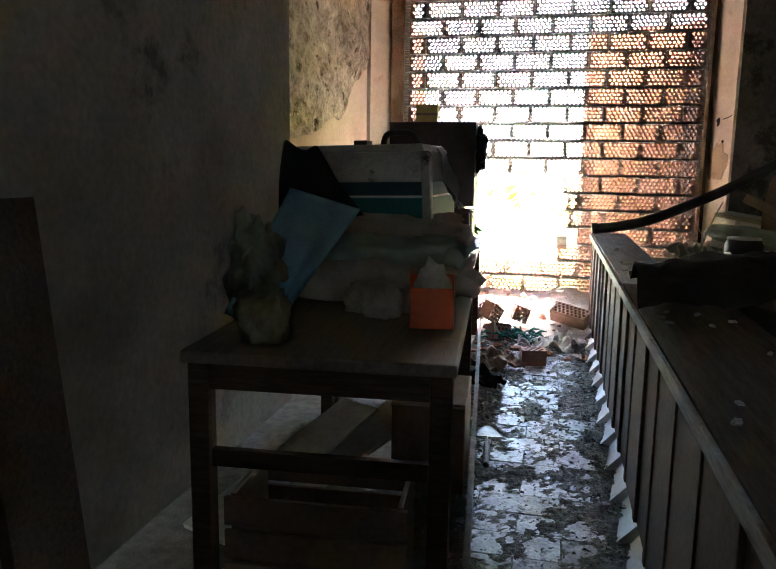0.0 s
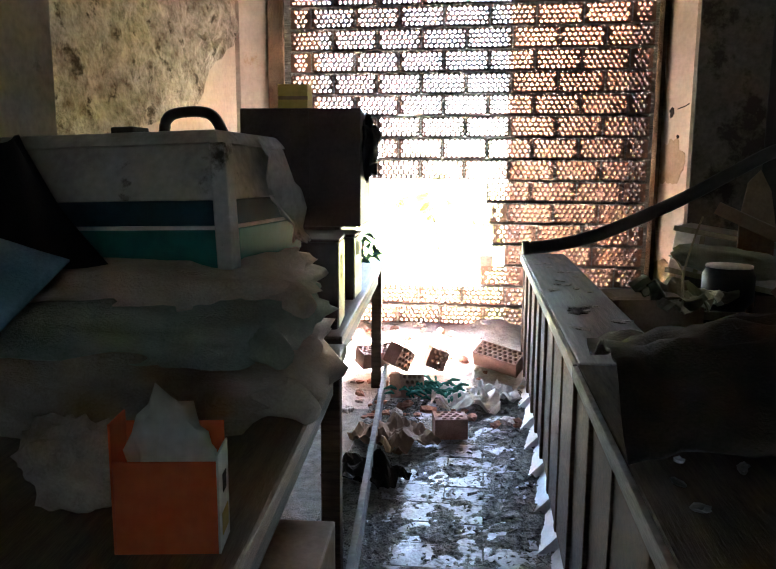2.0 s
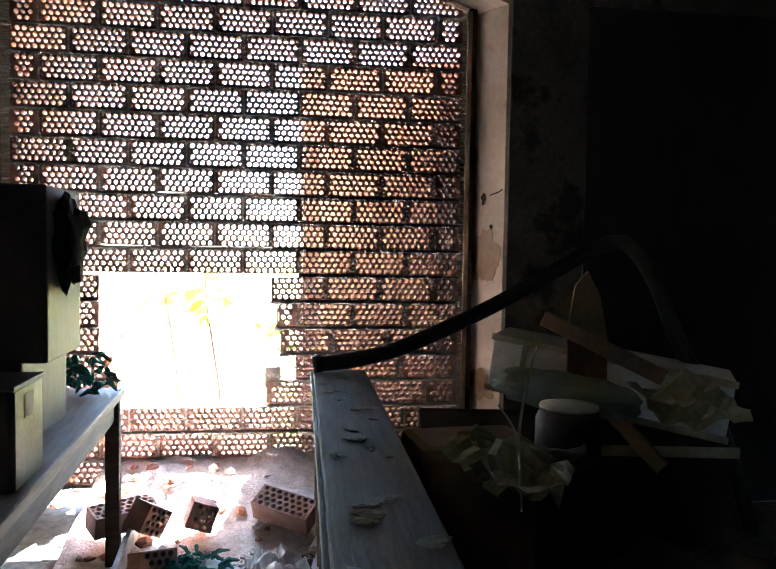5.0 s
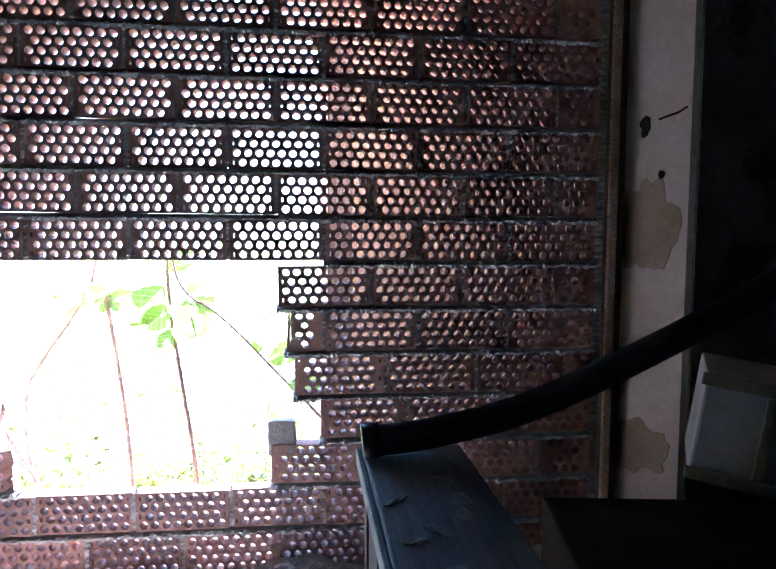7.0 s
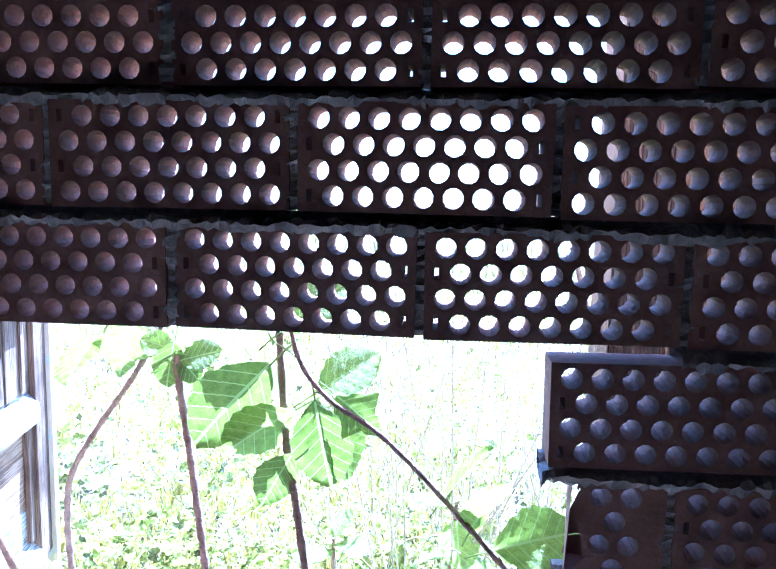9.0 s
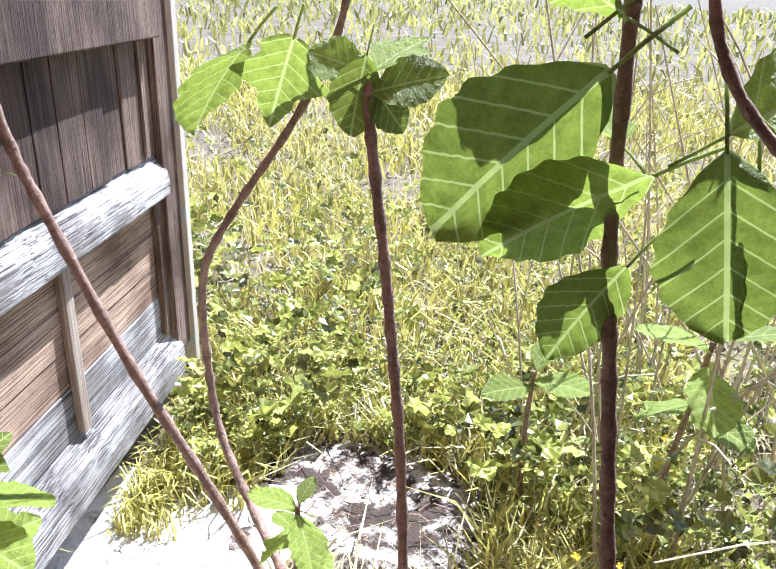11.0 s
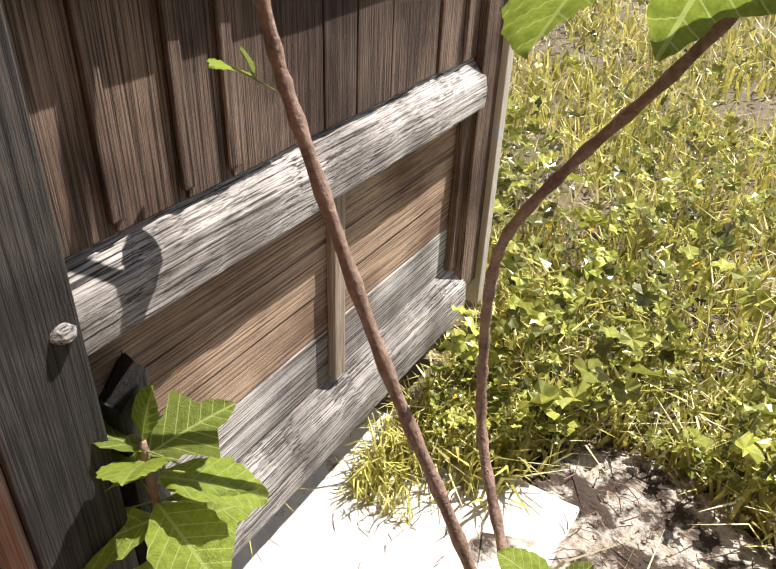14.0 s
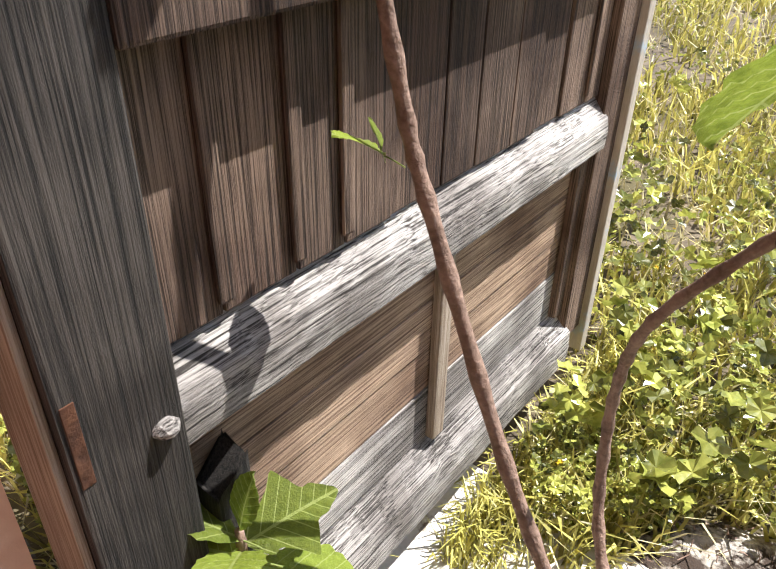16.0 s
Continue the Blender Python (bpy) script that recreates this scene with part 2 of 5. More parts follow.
structure("wall_north", arched_wall(-0.50, 5.2, -0.13, 2.372, 2.60, 0.26, -0.22, -0.001, left1=-0.27, right1=2.50), M_PALE, "pale stained plaster wall round the arched doorway", "wall")
structure("wall_outer", arched_wall(-9.0, 9.0, 0.022, 2.40, 2.62, 0.26, 0.062, 0.155, top=5.5), M_PINK, "pink rendered outer wall of the house", "wall")
# Sheet over the same wall, coloured dark to stand for the corner's shade
structure("wall_north_dark", box(2.52, 5.2, -0.235, -0.2205, 0, CEIL), surface("corner_shade_plaster", (0.05, 0.045, 0.04), (0.15, 0.135, 0.115), 3, 0.95, 0.5, fine=40, stain_or_shade=(0.03, 0.026, 0.022), stain_scale=3, stain_at=0.52), "plaster wall beside the doorway, its shade put into a dark colour", "wall")
structure("wall_west_far", extrude_outline([(0, 0), (2.45, 0), (2.45, CEIL), (0, CEIL)], -0.12, 0.0), M_PALE, "beige plaster side wall under a peeling coat", "wall").matrix_basis = pose(-0.30, -0.221, 0, 0, 0, -95.5)
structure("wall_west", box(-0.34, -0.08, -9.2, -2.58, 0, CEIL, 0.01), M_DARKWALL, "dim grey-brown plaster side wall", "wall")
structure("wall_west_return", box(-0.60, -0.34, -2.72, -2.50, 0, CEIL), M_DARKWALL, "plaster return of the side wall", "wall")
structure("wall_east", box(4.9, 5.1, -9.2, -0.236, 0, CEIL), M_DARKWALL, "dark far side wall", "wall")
# The rear wall is out of view; its narrow slot is added for fill light
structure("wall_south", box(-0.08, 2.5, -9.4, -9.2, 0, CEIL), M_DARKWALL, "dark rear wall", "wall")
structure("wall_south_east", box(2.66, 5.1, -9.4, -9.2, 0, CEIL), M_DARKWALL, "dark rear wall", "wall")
structure("fill_slot_lintel", box(2.5, 2.66, -9.4, -9.2, 1.9, CEIL), M_DARKWALL, "unseen wall above a rear slot added for fill light", "wall")
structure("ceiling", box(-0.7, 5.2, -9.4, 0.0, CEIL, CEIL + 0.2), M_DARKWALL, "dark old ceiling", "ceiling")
structure("roof_edge", box(-9.0, 9.0, -9.4, 0.35, 5.5, 5.65), M_PINK, "edge of the house roof", "roof")
# Near-black panel: the darkness of the unlit corner is put into its colour
structure("dark_door_panel", box(2.92, 4.3, -0.25, -0.236, 0, 2.6, 0.003), surface("corner_black", (0.012, 0.011, 0.012), (0.03, 0.027, 0.026), 4, 0.8, 0.2, (10, 10, 1)), "door panel painted near-black for the darkness of the corner", "door")
floor = structure("floor", box(-0.7, 5.2, -9.4, 0.20, -0.12, -0.016), M_GRIT, "dirty floor of cement tiles under dust and rubble", "floor")

# thick old coat of plaster that has come away along a ragged crack
coat = bmesh.new()
NC, NR = 70, 40
EDGE = ((0.0, 2.08), (0.15, 1.98), (0.3, 1.90), (0.42, 1.82), (0.5, 1.66), (0.62, 1.60), (0.85, 1.57), (1.05, 1.47), (1.4, 1.42), (1.9, 1.36), (2.45, 1.30))


def coat_edge(x):
    for (xa, za), (xb, zb) in zip(EDGE, EDGE[1:]):
        if x <= xb:
            return za + (zb - za) * (x - xa) / (xb - xa) + 0.025 * noise.noise(Vector((x * 9, 0, 4))) + 0.012 * noise.noise(Vector((x * 31, 2, 4)))
    return EDGE[-1][1]


rows_ = []
for i in range(NC + 1):
    x = 0.002 + 2.445 * i / NC
    z0 = coat_edge(x)
    col = [coat.verts.new((x, -0.002, z0))]
    for j in range(NR + 1):
        z = z0 + (CEIL - z0) * (j / NR) ** 1.15
        q = Vector((x * 3.2, 1.0, z * 3.2))
        bulge = 0.020 + 0.020 * noise.noise(q) + 0.020 * noise.noise(q * 2.6) + 0.011 * noise.noise(q * 7)
        d = ((x - 0.42) / 0.22) ** 2 + ((z - 2.15) / 0.16) ** 2
        bulge += 0.05 * math.exp(-d) - (0.022 if 0.75 < d < 1.25 and z < 2.2 else 0)
        col.append(coat.verts.new((x, max(bulge, 0.003), z)))
    rows_.append(col)
for i in range(NC):
    for j in range(NR + 1):
        coat.faces.new((rows_[i][j], rows_[i + 1][j], rows_[i + 1][j + 1], rows_[i][j + 1]))
tagged(part("plaster_coat", coat, M_PLASTER, None, "", pose(-0.30, -0.221, 0, 0, 0, -95.5)), "thick yellowish mottled plaster coat peeling off the side wall", "plaster", "", "structure")

# wooden door frame in the reveal
frame_thing = thing("door_frame", pose(0, 0, 0), "weathered timber door frame lining the arched opening", "door frame", "", "structure")
part("frame_post", box(-0.135, -0.035, -0.062, -0.004, 0, 2.62, 0.006), M_TANX, frame_thing)
part("frame_post", box(2.335, 2.378, -0.062, -0.004, 0, 2.62, 0.006), M_DARKWOOD, frame_thing)
part("frame_bead", box(-0.050, -0.022, -0.080, -0.062, 0, 2.60, 0.006), M_TANX, frame_thing)
part("frame_bead", box(2.322, 2.350, -0.080, -0.062, 0, 2.60, 0.006), M_TANX, frame_thing)
inner, outer = arch(-0.035, 2.335, 2.62, 0.20), arch(-0.135, 2.432, 2.62, 0.262)
part("frame_arch", extrude_outline(inner + outer[::-1], -0.060, -0.005), M_TANX, frame_thing)

# ---------------------------------------------------------------- perforated bricks
PITCH, COURSE, HEIGHT, DEEP = 0.29, 0.139, 0.121, 0.056
HOLE_TOP = 1.20


def perforated_brick(length, ragged=0, sides=12, odd=1):
    """A clay brick on edge, with four staggered rows of round holes through it; centred in x and z, front at y = 0."""
    b = bmesh.new()
    half_l, half_h = length / 2, HEIGHT / 2
    row_h, hole, step = 0.0285, 0.0122, 0.0334
    z0 = -2 * row_h

    def quad(x0, x1, za, zb):
        for y in (0.0, DEEP):
            b.faces.new([b.verts.new((x, y, z)) for x, z in ((x0, za), (x1, za), (x1, zb), (x0, zb))])

    def cell(x0, x1, za, zb, cx, cz, rx, rz, n):
        ring, edge = [], []
        for k in range(n):
            a = 2 * math.pi * (k + 0.5) / n
            c, s = math.cos(a), math.sin(a)
            q = max(abs(c), abs(s))
            ring.append((cx + rx * c, cz + rz * s) if n > 4 else (cx + rx * (1 if c > 0 else -1), cz + rz * (1 if s > 0 else -1)))
            ex, ez = c / q, s / q
            edge.append((cx + (x1 - cx) * ex if ex > 0 else cx + (cx - x0) * ex, cz + (zb - cz) * ez if ez > 0 else cz + (cz - za) * ez))
        fr, bk = [b.verts.new((p[0], 0, p[1])) for p in ring], [b.verts.new((p[0], DEEP, p[1])) for p in ring]
        fe, be = [b.verts.new((p[0], 0, p[1])) for p in edge], [b.verts.new((p[0], DEEP, p[1])) for p in edge]
        for k in range(n):
            j = (k + 1) % n
            b.faces.new((fe[k], fe[j], fr[j], fr[k]))
            b.faces.new((be[k], bk[k], bk[j], be[j]))
            b.faces.new((fr[k], fr[j], bk[j], bk[k]))
        if n > 4:
            for (ax, az) in ((x0, za), (x1, za), (x1, zb), (x0, zb)):
                near = sorted(range(n), key=lambda i: (edge[i][0] - ax) ** 2 + (edge[i][1] - az) ** 2)[:2]
                for y, side in ((0.0, fe), (DEEP, be)):
                    b.faces.new((side[near[0]], side[near[1]], b.verts.new((ax, y, az))))

    for r in range(4):
        za, zb = z0 + r * row_h, z0 + (r + 1) * row_h
        n = int((length - 0.012) / step) - ((r + odd) % 2)
        n = max(n, 1)
        span = n * step
        x = -span / 2
        if (r + odd) % 2 and length > 0.2:
            cell(-half_l, x, za, zb, -half_l + 0.013, (za + zb) / 2, 0.003, 0.007, 4)
            cell(-x, half_l, za, zb, half_l - 0.013, (za + zb) / 2, 0.003, 0.007, 4)
        else:
            quad(-half_l, x, za, zb)
            quad(-x, half_l, za, zb)
        for k in range(n):
            cx = x + (k + 0.5) * step
            cell(x + k * step, x + (k + 1) * step, za, zb, cx, (za + zb) / 2, hole, hole, sides)
    quad(-half_l, half_l, z0 + 4 * row_h, half_h)
    quad(-half_l, half_l, -half_h, z0)
    for z in (-half_h, half_h):
        b.faces.new([b.verts.new(p) for p in ((-half_l, 0, z), (half_l, 0, z), (half_l, DEEP, z), (-half_l, DEEP, z))])
    for x in (-half_l, half_l):
        b.faces.new([b.verts.new(p) for p in ((x, 0, -half_h), (x, 0, half_h), (x, DEEP, half_h), (x, DEEP, -half_h))])
    bmesh.ops.remove_doubles(b, verts=b.verts[:], dist=0.0002)
    if ragged:
        for v in b.verts:
            if v.co.x * ragged > half_l * 0.72:
                v.co.x -= ragged * random.uniform(0.0, 0.03)
                v.co.z += random.uniform(-0.006, 0.006)
    return b


infill = thing("wall_infill", pose(0, 0, 0), "red perforated bricks laid on edge in rough mortar, broken open", "brick wall", "", "structure")
BRICKS = {}


def brick_mesh(length, ragged=0, odd=1):
    key = (round(length, 3), ragged, odd)
    if key not in BRICKS:
        BRICKS[key] = finish(perforated_brick(length, ragged, 12, odd))
        BRICKS[key].materials.append(M_BRICK)
    return BRICKS[key]


rnd = random.Random(4)
courses = {}
for c in range(-8, 12):
    first = 0.0 if c % 2 == 0 else 0.5
    spans, u = ([] if first == 0 else [(0.0, 0.5)]), first
    while u < 7.95:
        spans.append((u, min(u + 1, 8.0)))
        u += 1
    courses[c] = spans
courses[-1] = [(0, 0.5), (0.5, 1.5), (4.5, 5.5), (5.5, 6.5), (6.5, 7.5), (7.5, 8)]
courses[-2] = [(0, 1), (1, 1.5), (4.58, 5), (5, 6), (6, 7), (7, 8)]
courses[-3] = [(0, 0.5), (0.5, 1.5), (4.67, 5.66), (5.66, 6.66), (6.66, 7.66), (7.66, 8)]
courses[-4] = [(0, 1), (1, 1.72), (4.95, 5.9), (5.9, 6.9), (6.9, 8)]
courses[-5] = [(0, 0.5), (0.5, 1.5), (1.5, 1.84), (4.42, 5.41), (5.41, 6.4), (6.4, 7.4), (7.4, 8)]
mortar = bmesh.new()


def smear(x0, x1, z0, z1, y=0.0, amount=0.006):
    """A ragged strip of squeezed mortar between bricks."""
    along = x1 - x0 > z1 - z0
    n = max(int((x1 - x0 if along else z1 - z0) / 0.007), 3)
    prev, seed = None, rnd.uniform(0, 90)
    for i in range(n + 1):
        f = i / n
        j = [rnd.uniform(-1, 1) for _ in range(4)]
        if along:
            x = x0 + (x1 - x0) * f
            swell = noise.noise(Vector((x * 22, seed, 0))) + 0.5 * noise.noise(Vector((x * 75, seed, 3)))
            lip = -0.004 - 0.007 * max(swell, -0.5) + 0.003 * j[0]
            pts = [(x, DEEP - 0.008, z0), (x, lip + 0.004, z0 - 0.005 - 0.004 * max(swell, 0) + 0.003 * j[2]), (x, lip - 0.002, z0 + 0.004 + 0.003 * j[1]),
                   (x, lip + 0.004 + 0.003 * j[1], z0 + 0.009 + 0.005 * swell + 0.003 * j[3]), (x, 0.026 + 0.004 * j[2], z0 + 0.010), (x, 0.034, z1), (x, DEEP - 0.008, z1)]
        else:
            z = z0 + (z1 - z0) * f
            pts = [(x0, DEEP - 0.008, z), (x0 - 0.003 + j[2] * 0.003, y + 0.003 + j[0] * amount * 0.8, z), (x1 + 0.003 + j[3] * 0.003, y + 0.003 + j[1] * amount * 0.8, z), (x1, DEEP - 0.008, z)]
        vs = [mortar.verts.new(p) for p in pts]
        if prev:
            for k in range(len(vs) - 1):
                mortar.faces.new((prev[k], prev[k + 1], vs[k + 1], vs[k]))
            mortar.faces.new((prev[-1], prev[0], vs[0], vs[-1]))
        prev = vs


for c, spans in courses.items():
    for (a, e) in spans:
        x0, x1 = a * PITCH + 0.005, e * PITCH - 0.005
        zc = HOLE_TOP + c * COURSE + 0.065
        ragged = 1 if (c in (-4, -5) and e in (1.72, 1.84)) else (-1 if (c, a) == (-2, 4.58) else 0)
        tilt = rnd.gauss(0, 0.35)
        odd = 0 if (c, a) == (1, 2.5) or (c != 0 and rnd.random() < 0.3) else 1
        part("brick", brick_mesh(x1 - x0, ragged, odd), M_BRICK, infill, "", pose((x0 + x1) / 2, rnd.uniform(-0.003, 0.004), zc + rnd.uniform(-0.0015, 0.0015), 0, tilt, rnd.gauss(0, 0.4)))
        if c != 0 or not (1.4 < (a + e) / 2 < 4.6):
            smear(x0 - 0.006, x1 + 0.006, zc - HEIGHT / 2 - COURSE + HEIGHT, zc - HEIGHT / 2)
        if e < 7.9 and (c not in (-5, -4, -3, -2, -1) or not (1.3 < e < 4.4)):
            smear(x1 - 0.001, x1 + 0.011, zc - HEIGHT / 2 + 0.002, zc + HEIGHT / 2 - 0.002)
smear(-0.06, 0.006, 0, 2.7)
smear(2.314, 2.380, 0, 2.7)
tagged(part("mortar", mortar, M_MORTAR, infill, "rough squeezed-out grey mortar"), kind="stuff")
part("mortar_lump", box(1.275, 1.362, 0.004, 0.05, 0.592, 0.705, 0.008, jitter=0.005), M_MORTAR, infill, "grey block of mortar left on the broken edge")

# ---------------------------------------------------------------- weathered doors, outside
# the yard lies turned and a little lower than the house floor
YARD = pose(-0.0134, 0.0253, 0.1135, 0, 0, -13.54) @ Matrix.Diagonal((0.923, 0.923, 0.923, 1))
GROUND = pose(-0.1197, 0.0227, -0.0332, 0, 0, -13.54) @ Matrix.Diagonal((1.06, 1.06, 1.06, 1))
HINGE = YARD @ pose(0.064, 0.203, 0.0, 0, 0, 24.0)      # y runs along the open leaf, x faces the path


M_TANBATTEN = weathered("tan_batten", 2, ((0.30, 0.22, 0.155), (0.60, 0.51, 0.41), (0.74, 0.71, 0.68)))


def worn_rail(prof, y0, y1, seed, n=46):
    """A rail along y whose edges have weathered unevenly."""
    b, rings = bmesh.new(), []
    for i in range(n + 1):
        y = y0 + (y1 - y0) * i / n
        ring = []
        for k, (x, z) in enumerate(prof):
            w = 0.0 if x < -0.01 and k in (0, len(prof) - 1) else 0.004 * noise.noise(Vector((y * 14, k * 3.1, seed))) + 0.0022 * noise.noise(Vector((y * 60, k * 5.7, seed)))
            ring.append(b.verts.new((x + w, y, z + w)))
        rings.append(ring)
    for p, q in zip(rings, rings[1:]):
        for k in range(len(prof)):
            j = (k + 1) % len(prof)
            b.faces.new((p[k], q[k], q[j], p[j]))
    b.faces.new(rings[0])
    b.faces.new(rings[-1][::-1])
    return b


def plank_door(name, m, width, label, high, detail=True, wood=None):
    """A framed leaf of two stiles, rails, upright planks above and boards below."""
    d = thing(name, m, label, "door")
    wood = wood or M_BROWNZ
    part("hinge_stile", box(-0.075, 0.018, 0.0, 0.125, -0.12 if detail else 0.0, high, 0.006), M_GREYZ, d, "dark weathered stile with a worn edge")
    # Strip on the stile's side, its paler colour standing for bounced light
    part("stile_side", box(-0.068, 0.008, -0.011, -0.0006, -0.12 if detail else 0.0, high, 0.003), M_TANBATTEN, d, "brown side of the stile, painted paler for bounced light")
    part("lock_stile", box(-0.055, 0.0, width - 0.11, width - 0.012, 0.03, high, 0.004), M_BROWNZ, d)
    part("cover_strip", box(-0.060, 0.016, width - 0.012, width + 0.022, -0.05, high, 0.003), M_PALEWOOD, d, "pale strip with flaking blue paint")
    rail = worn_rail([(-0.05, 0.538), (0.002, 0.538), (0.009, 0.545), (0.011, 0.580), (0.007, 0.610), (-0.036, 0.656), (-0.05, 0.660)], 0.125, width - 0.10, 3)
    part("middle_rail", rail, M_GREYX, d, "sun-bleached grey rail with raised grain")
    low = worn_rail([(-0.06, -0.04), (0.004, -0.04), (0.012, -0.03), (0.014, 0.02), (0.009, 0.062), (-0.046, 0.116), (-0.06, 0.120)], 0.125, width - 0.10, 8)
    part("bottom_rail", low, M_GREYX, d, "bleached bottom rail")
    part("top_rail", box(-0.05, 0.02, 0.125, width - 0.11, 0.965, 1.10, 0.005), M_BROWNZ, d)
    if high > 2:
        part("top_rail", box(-0.05, 0.02, 0.125, width - 0.11, high - 0.13, high, 0.005), M_BROWNZ, d)
    part("backing", box(-0.070, -0.060, 0.126, width - 0.112, 0.136, high - 0.02, 0.001), wood, d)
    y, r = 0.127, random.Random(3)
    while y < width - 0.13:
        w = min(r.uniform(0.085, 0.135), width - 0.112 - y)
        x = -0.022 + r.uniform(-0.004, 0.004)
        part("plank", box(x - 0.018, x, y, y + w - 0.003, 0.655, 0.97, 0.0025), wood, d)
        if high > 2:
            part("plank", box(x - 0.018, x, y, y + w - 0.003, 1.09, high - 0.12, 0.0025), M_BROWNZ, d)
        if r.random() < 0.5:
            part("batten", box(x, x + 0.008, y - 0.012, y + 0.010, 0.672, 0.964, 0.004), M_BROWNZ, d)
        y += w
    for z0, z1, mt in ((0.112, 0.235, M_GREYX), (0.238, 0.330, M_TANX), (0.333, 0.432, M_TANX), (0.435, 0.535, M_TANX)):
        part("board", box(-0.056, -0.038 + r.uniform(-0.002, 0.002), 0.125, width - 0.11, z0, z1, 0.002), mt, d)
    for yy in (0.665, width - 0.145):
        part("batten", box(-0.036, -0.016, yy, yy + 0.036, 0.114, 0.537, 0.004), M_BROWNZ if yy > 1 else M_TANBATTEN, d)
    if detail:
        stub = box(-0.036, 0.012, 0.150, 0.205, 0.075, 0.43, 0.006)
        for v in stub.verts:
            if v.co.z > 0.4:
                v.co.z += 0.05 * (v.co.y - 0.150) / 0.055 + random.uniform(-0.012, 0.012)
        part("broken_post", stub, M_GREYZ, d, "short splintered post against the lower boards")
        part("bolt", lump((0.012, 0.016, 0.012), 5, 0.2, 2), M_GREYX, d, "worn bolt head", pose(0.020, 0.100, 0.60))
        part("mortise", box(0.0165, 0.0190, 0.006, 0.020, 0.59, 0.69, 0.001), M_RUST, d, "rust-brown empty mortise")
    return d


M_PALEWOOD = surface("flaked_paint", (0.42, 0.36, 0.30), (0.62, 0.56, 0.48), 8, 0.8, 0.3, (8, 8, 1), fine=60, stain_or_shade=(0.42, 0.52, 0.62), stain_scale=6, stain_at=0.56)
M_RUST = surface("rusty_wood", (0.035, 0.014, 0.008), (0.14, 0.06, 0.03), 20, 0.9, 0.5)
M_ORANGEWOOD = weathered("orange_wood", 2, ((0.30, 0.19, 0.12), (0.58, 0.38, 0.24), (0.75, 0.7, 0.66)))
plank_door("open_door", HINGE, 1.325, "weathered grey-brown plank door standing open outdoors", 2.45)
plank_door("closed_door", pose(2.37, 0.20, 0, 0, 0, 67.3), 0.955, "orange-brown plank door leaf left ajar behind the bricks", 2.4, False, M_ORANGEWOOD)

# marks on the plaster of the doorway's splayed side
M_OCHRE = surface("ochre_undercoat", (0.30, 0.22, 0.14), (0.46, 0.36, 0.25), 6, 0.95, 0.4, fine=60)
# Hole, chip and cracks are raised near-black shapes; their shade is in the colour
M_HOLE = surface("hole_shade", (0.010, 0.008, 0.007), (0.03, 0.025, 0.02), 20, 0.95, 0.5)
side = pose(2.372, -0.001, 0, 0, 0, -59.7)
wall_n = bpy.data.objects["wall_north"]


def patch(cx, cz, rx, rz, seed, n=40):
    pts = []
    for k in range(n):
        a = 2 * math.pi * k / n
        q = 1 + 0.45 * noise.noise(Vector((math.cos(a) * 1.8, math.sin(a) * 1.8, seed))) + 0.18 * noise.noise(Vector((math.cos(a) * 6, math.sin(a) * 6, seed)))
        pts.append((min(max(cx + rx * q * math.cos(a), 0.006), 0.246), cz + rz * q * math.sin(a)))
    return pts


part("bare_patch", extrude_outline(patch(0.115, 1.32, 0.105, 0.15, 4), -0.003, 0.0), M_OCHRE, wall_n, "ochre patch where the paint is gone", side)
part("bare_patch", extrude_outline(patch(0.115, 0.62, 0.09, 0.09, 9), -0.003, 0.0), M_OCHRE, wall_n, "", side)
part("socket_hole", extrude_outline(patch(0.105, 1.62, 0.019, 0.030, 6, 16), -0.004, 0.0), M_HOLE, wall_n, "near-black patch painted for the shade inside a knocked hole", side)
part("chip", extrude_outline(patch(0.165, 1.47, 0.010, 0.011, 2, 12), -0.004, 0.0), M_HOLE, wall_n, "", side)
part("crack", tube(smooth_line([(0.15, -0.001, 1.635), (0.18, -0.001, 1.642), (0.21, -0.001, 1.648), (0.24, -0.001, 1.662)], 4), [0.0035] * 13, 5), M_HOLE, wall_n, "", side)

wall_o = bpy.data.objects["wall_outer"]
for k, (y0, low, high) in enumerate(((0.118, 0.10, 1.35), (0.085, 0.0, 0.62))):
    ln = smooth_line([(0.0225, y0 + 0.03 * noise.noise(Vector((i * 0.73, k * 3.3, 8))) + 0.012 * noise.noise(Vector((i * 2.9, k, 4))), low + (high - low) * i / 23) for i in range(24)], 2)
    part("crack", tube(ln, [0.0011] * len(ln), 5), M_HOLE, wall_o, "near-black line painted for the shade in a crack down the broken edge")

# ---------------------------------------------------------------- counter
M_OLDBOARD = surface("old_board", (0.13, 0.125, 0.12), (0.30, 0.29, 0.28), 5, 0.9, 0.3, (1, 1, 10), fine=40, spec=0.1)
M_WHITEWEDGE = surface("wedge_white", (0.55, 0.56, 0.57), (0.76, 0.77, 0.78), 8, 0.8, 0.3, fine=60)
counter = thing("counter", pose(0, 0, 0), "long narrow grey plank counter on dark upright boards", "counter")
# Far plank grey, near plank browner: the sky's reflection is put into their colours
M_BROWNPLANK = surface("no_sheen_plank", (0.030, 0.022, 0.015), (0.085, 0.064, 0.045), 5, 0.95, 0.3, (12, 1, 12), fine=30, stain_or_shade=(0.11, 0.09, 0.07), stain_scale=9, stain_at=0.63, spec=0.08)
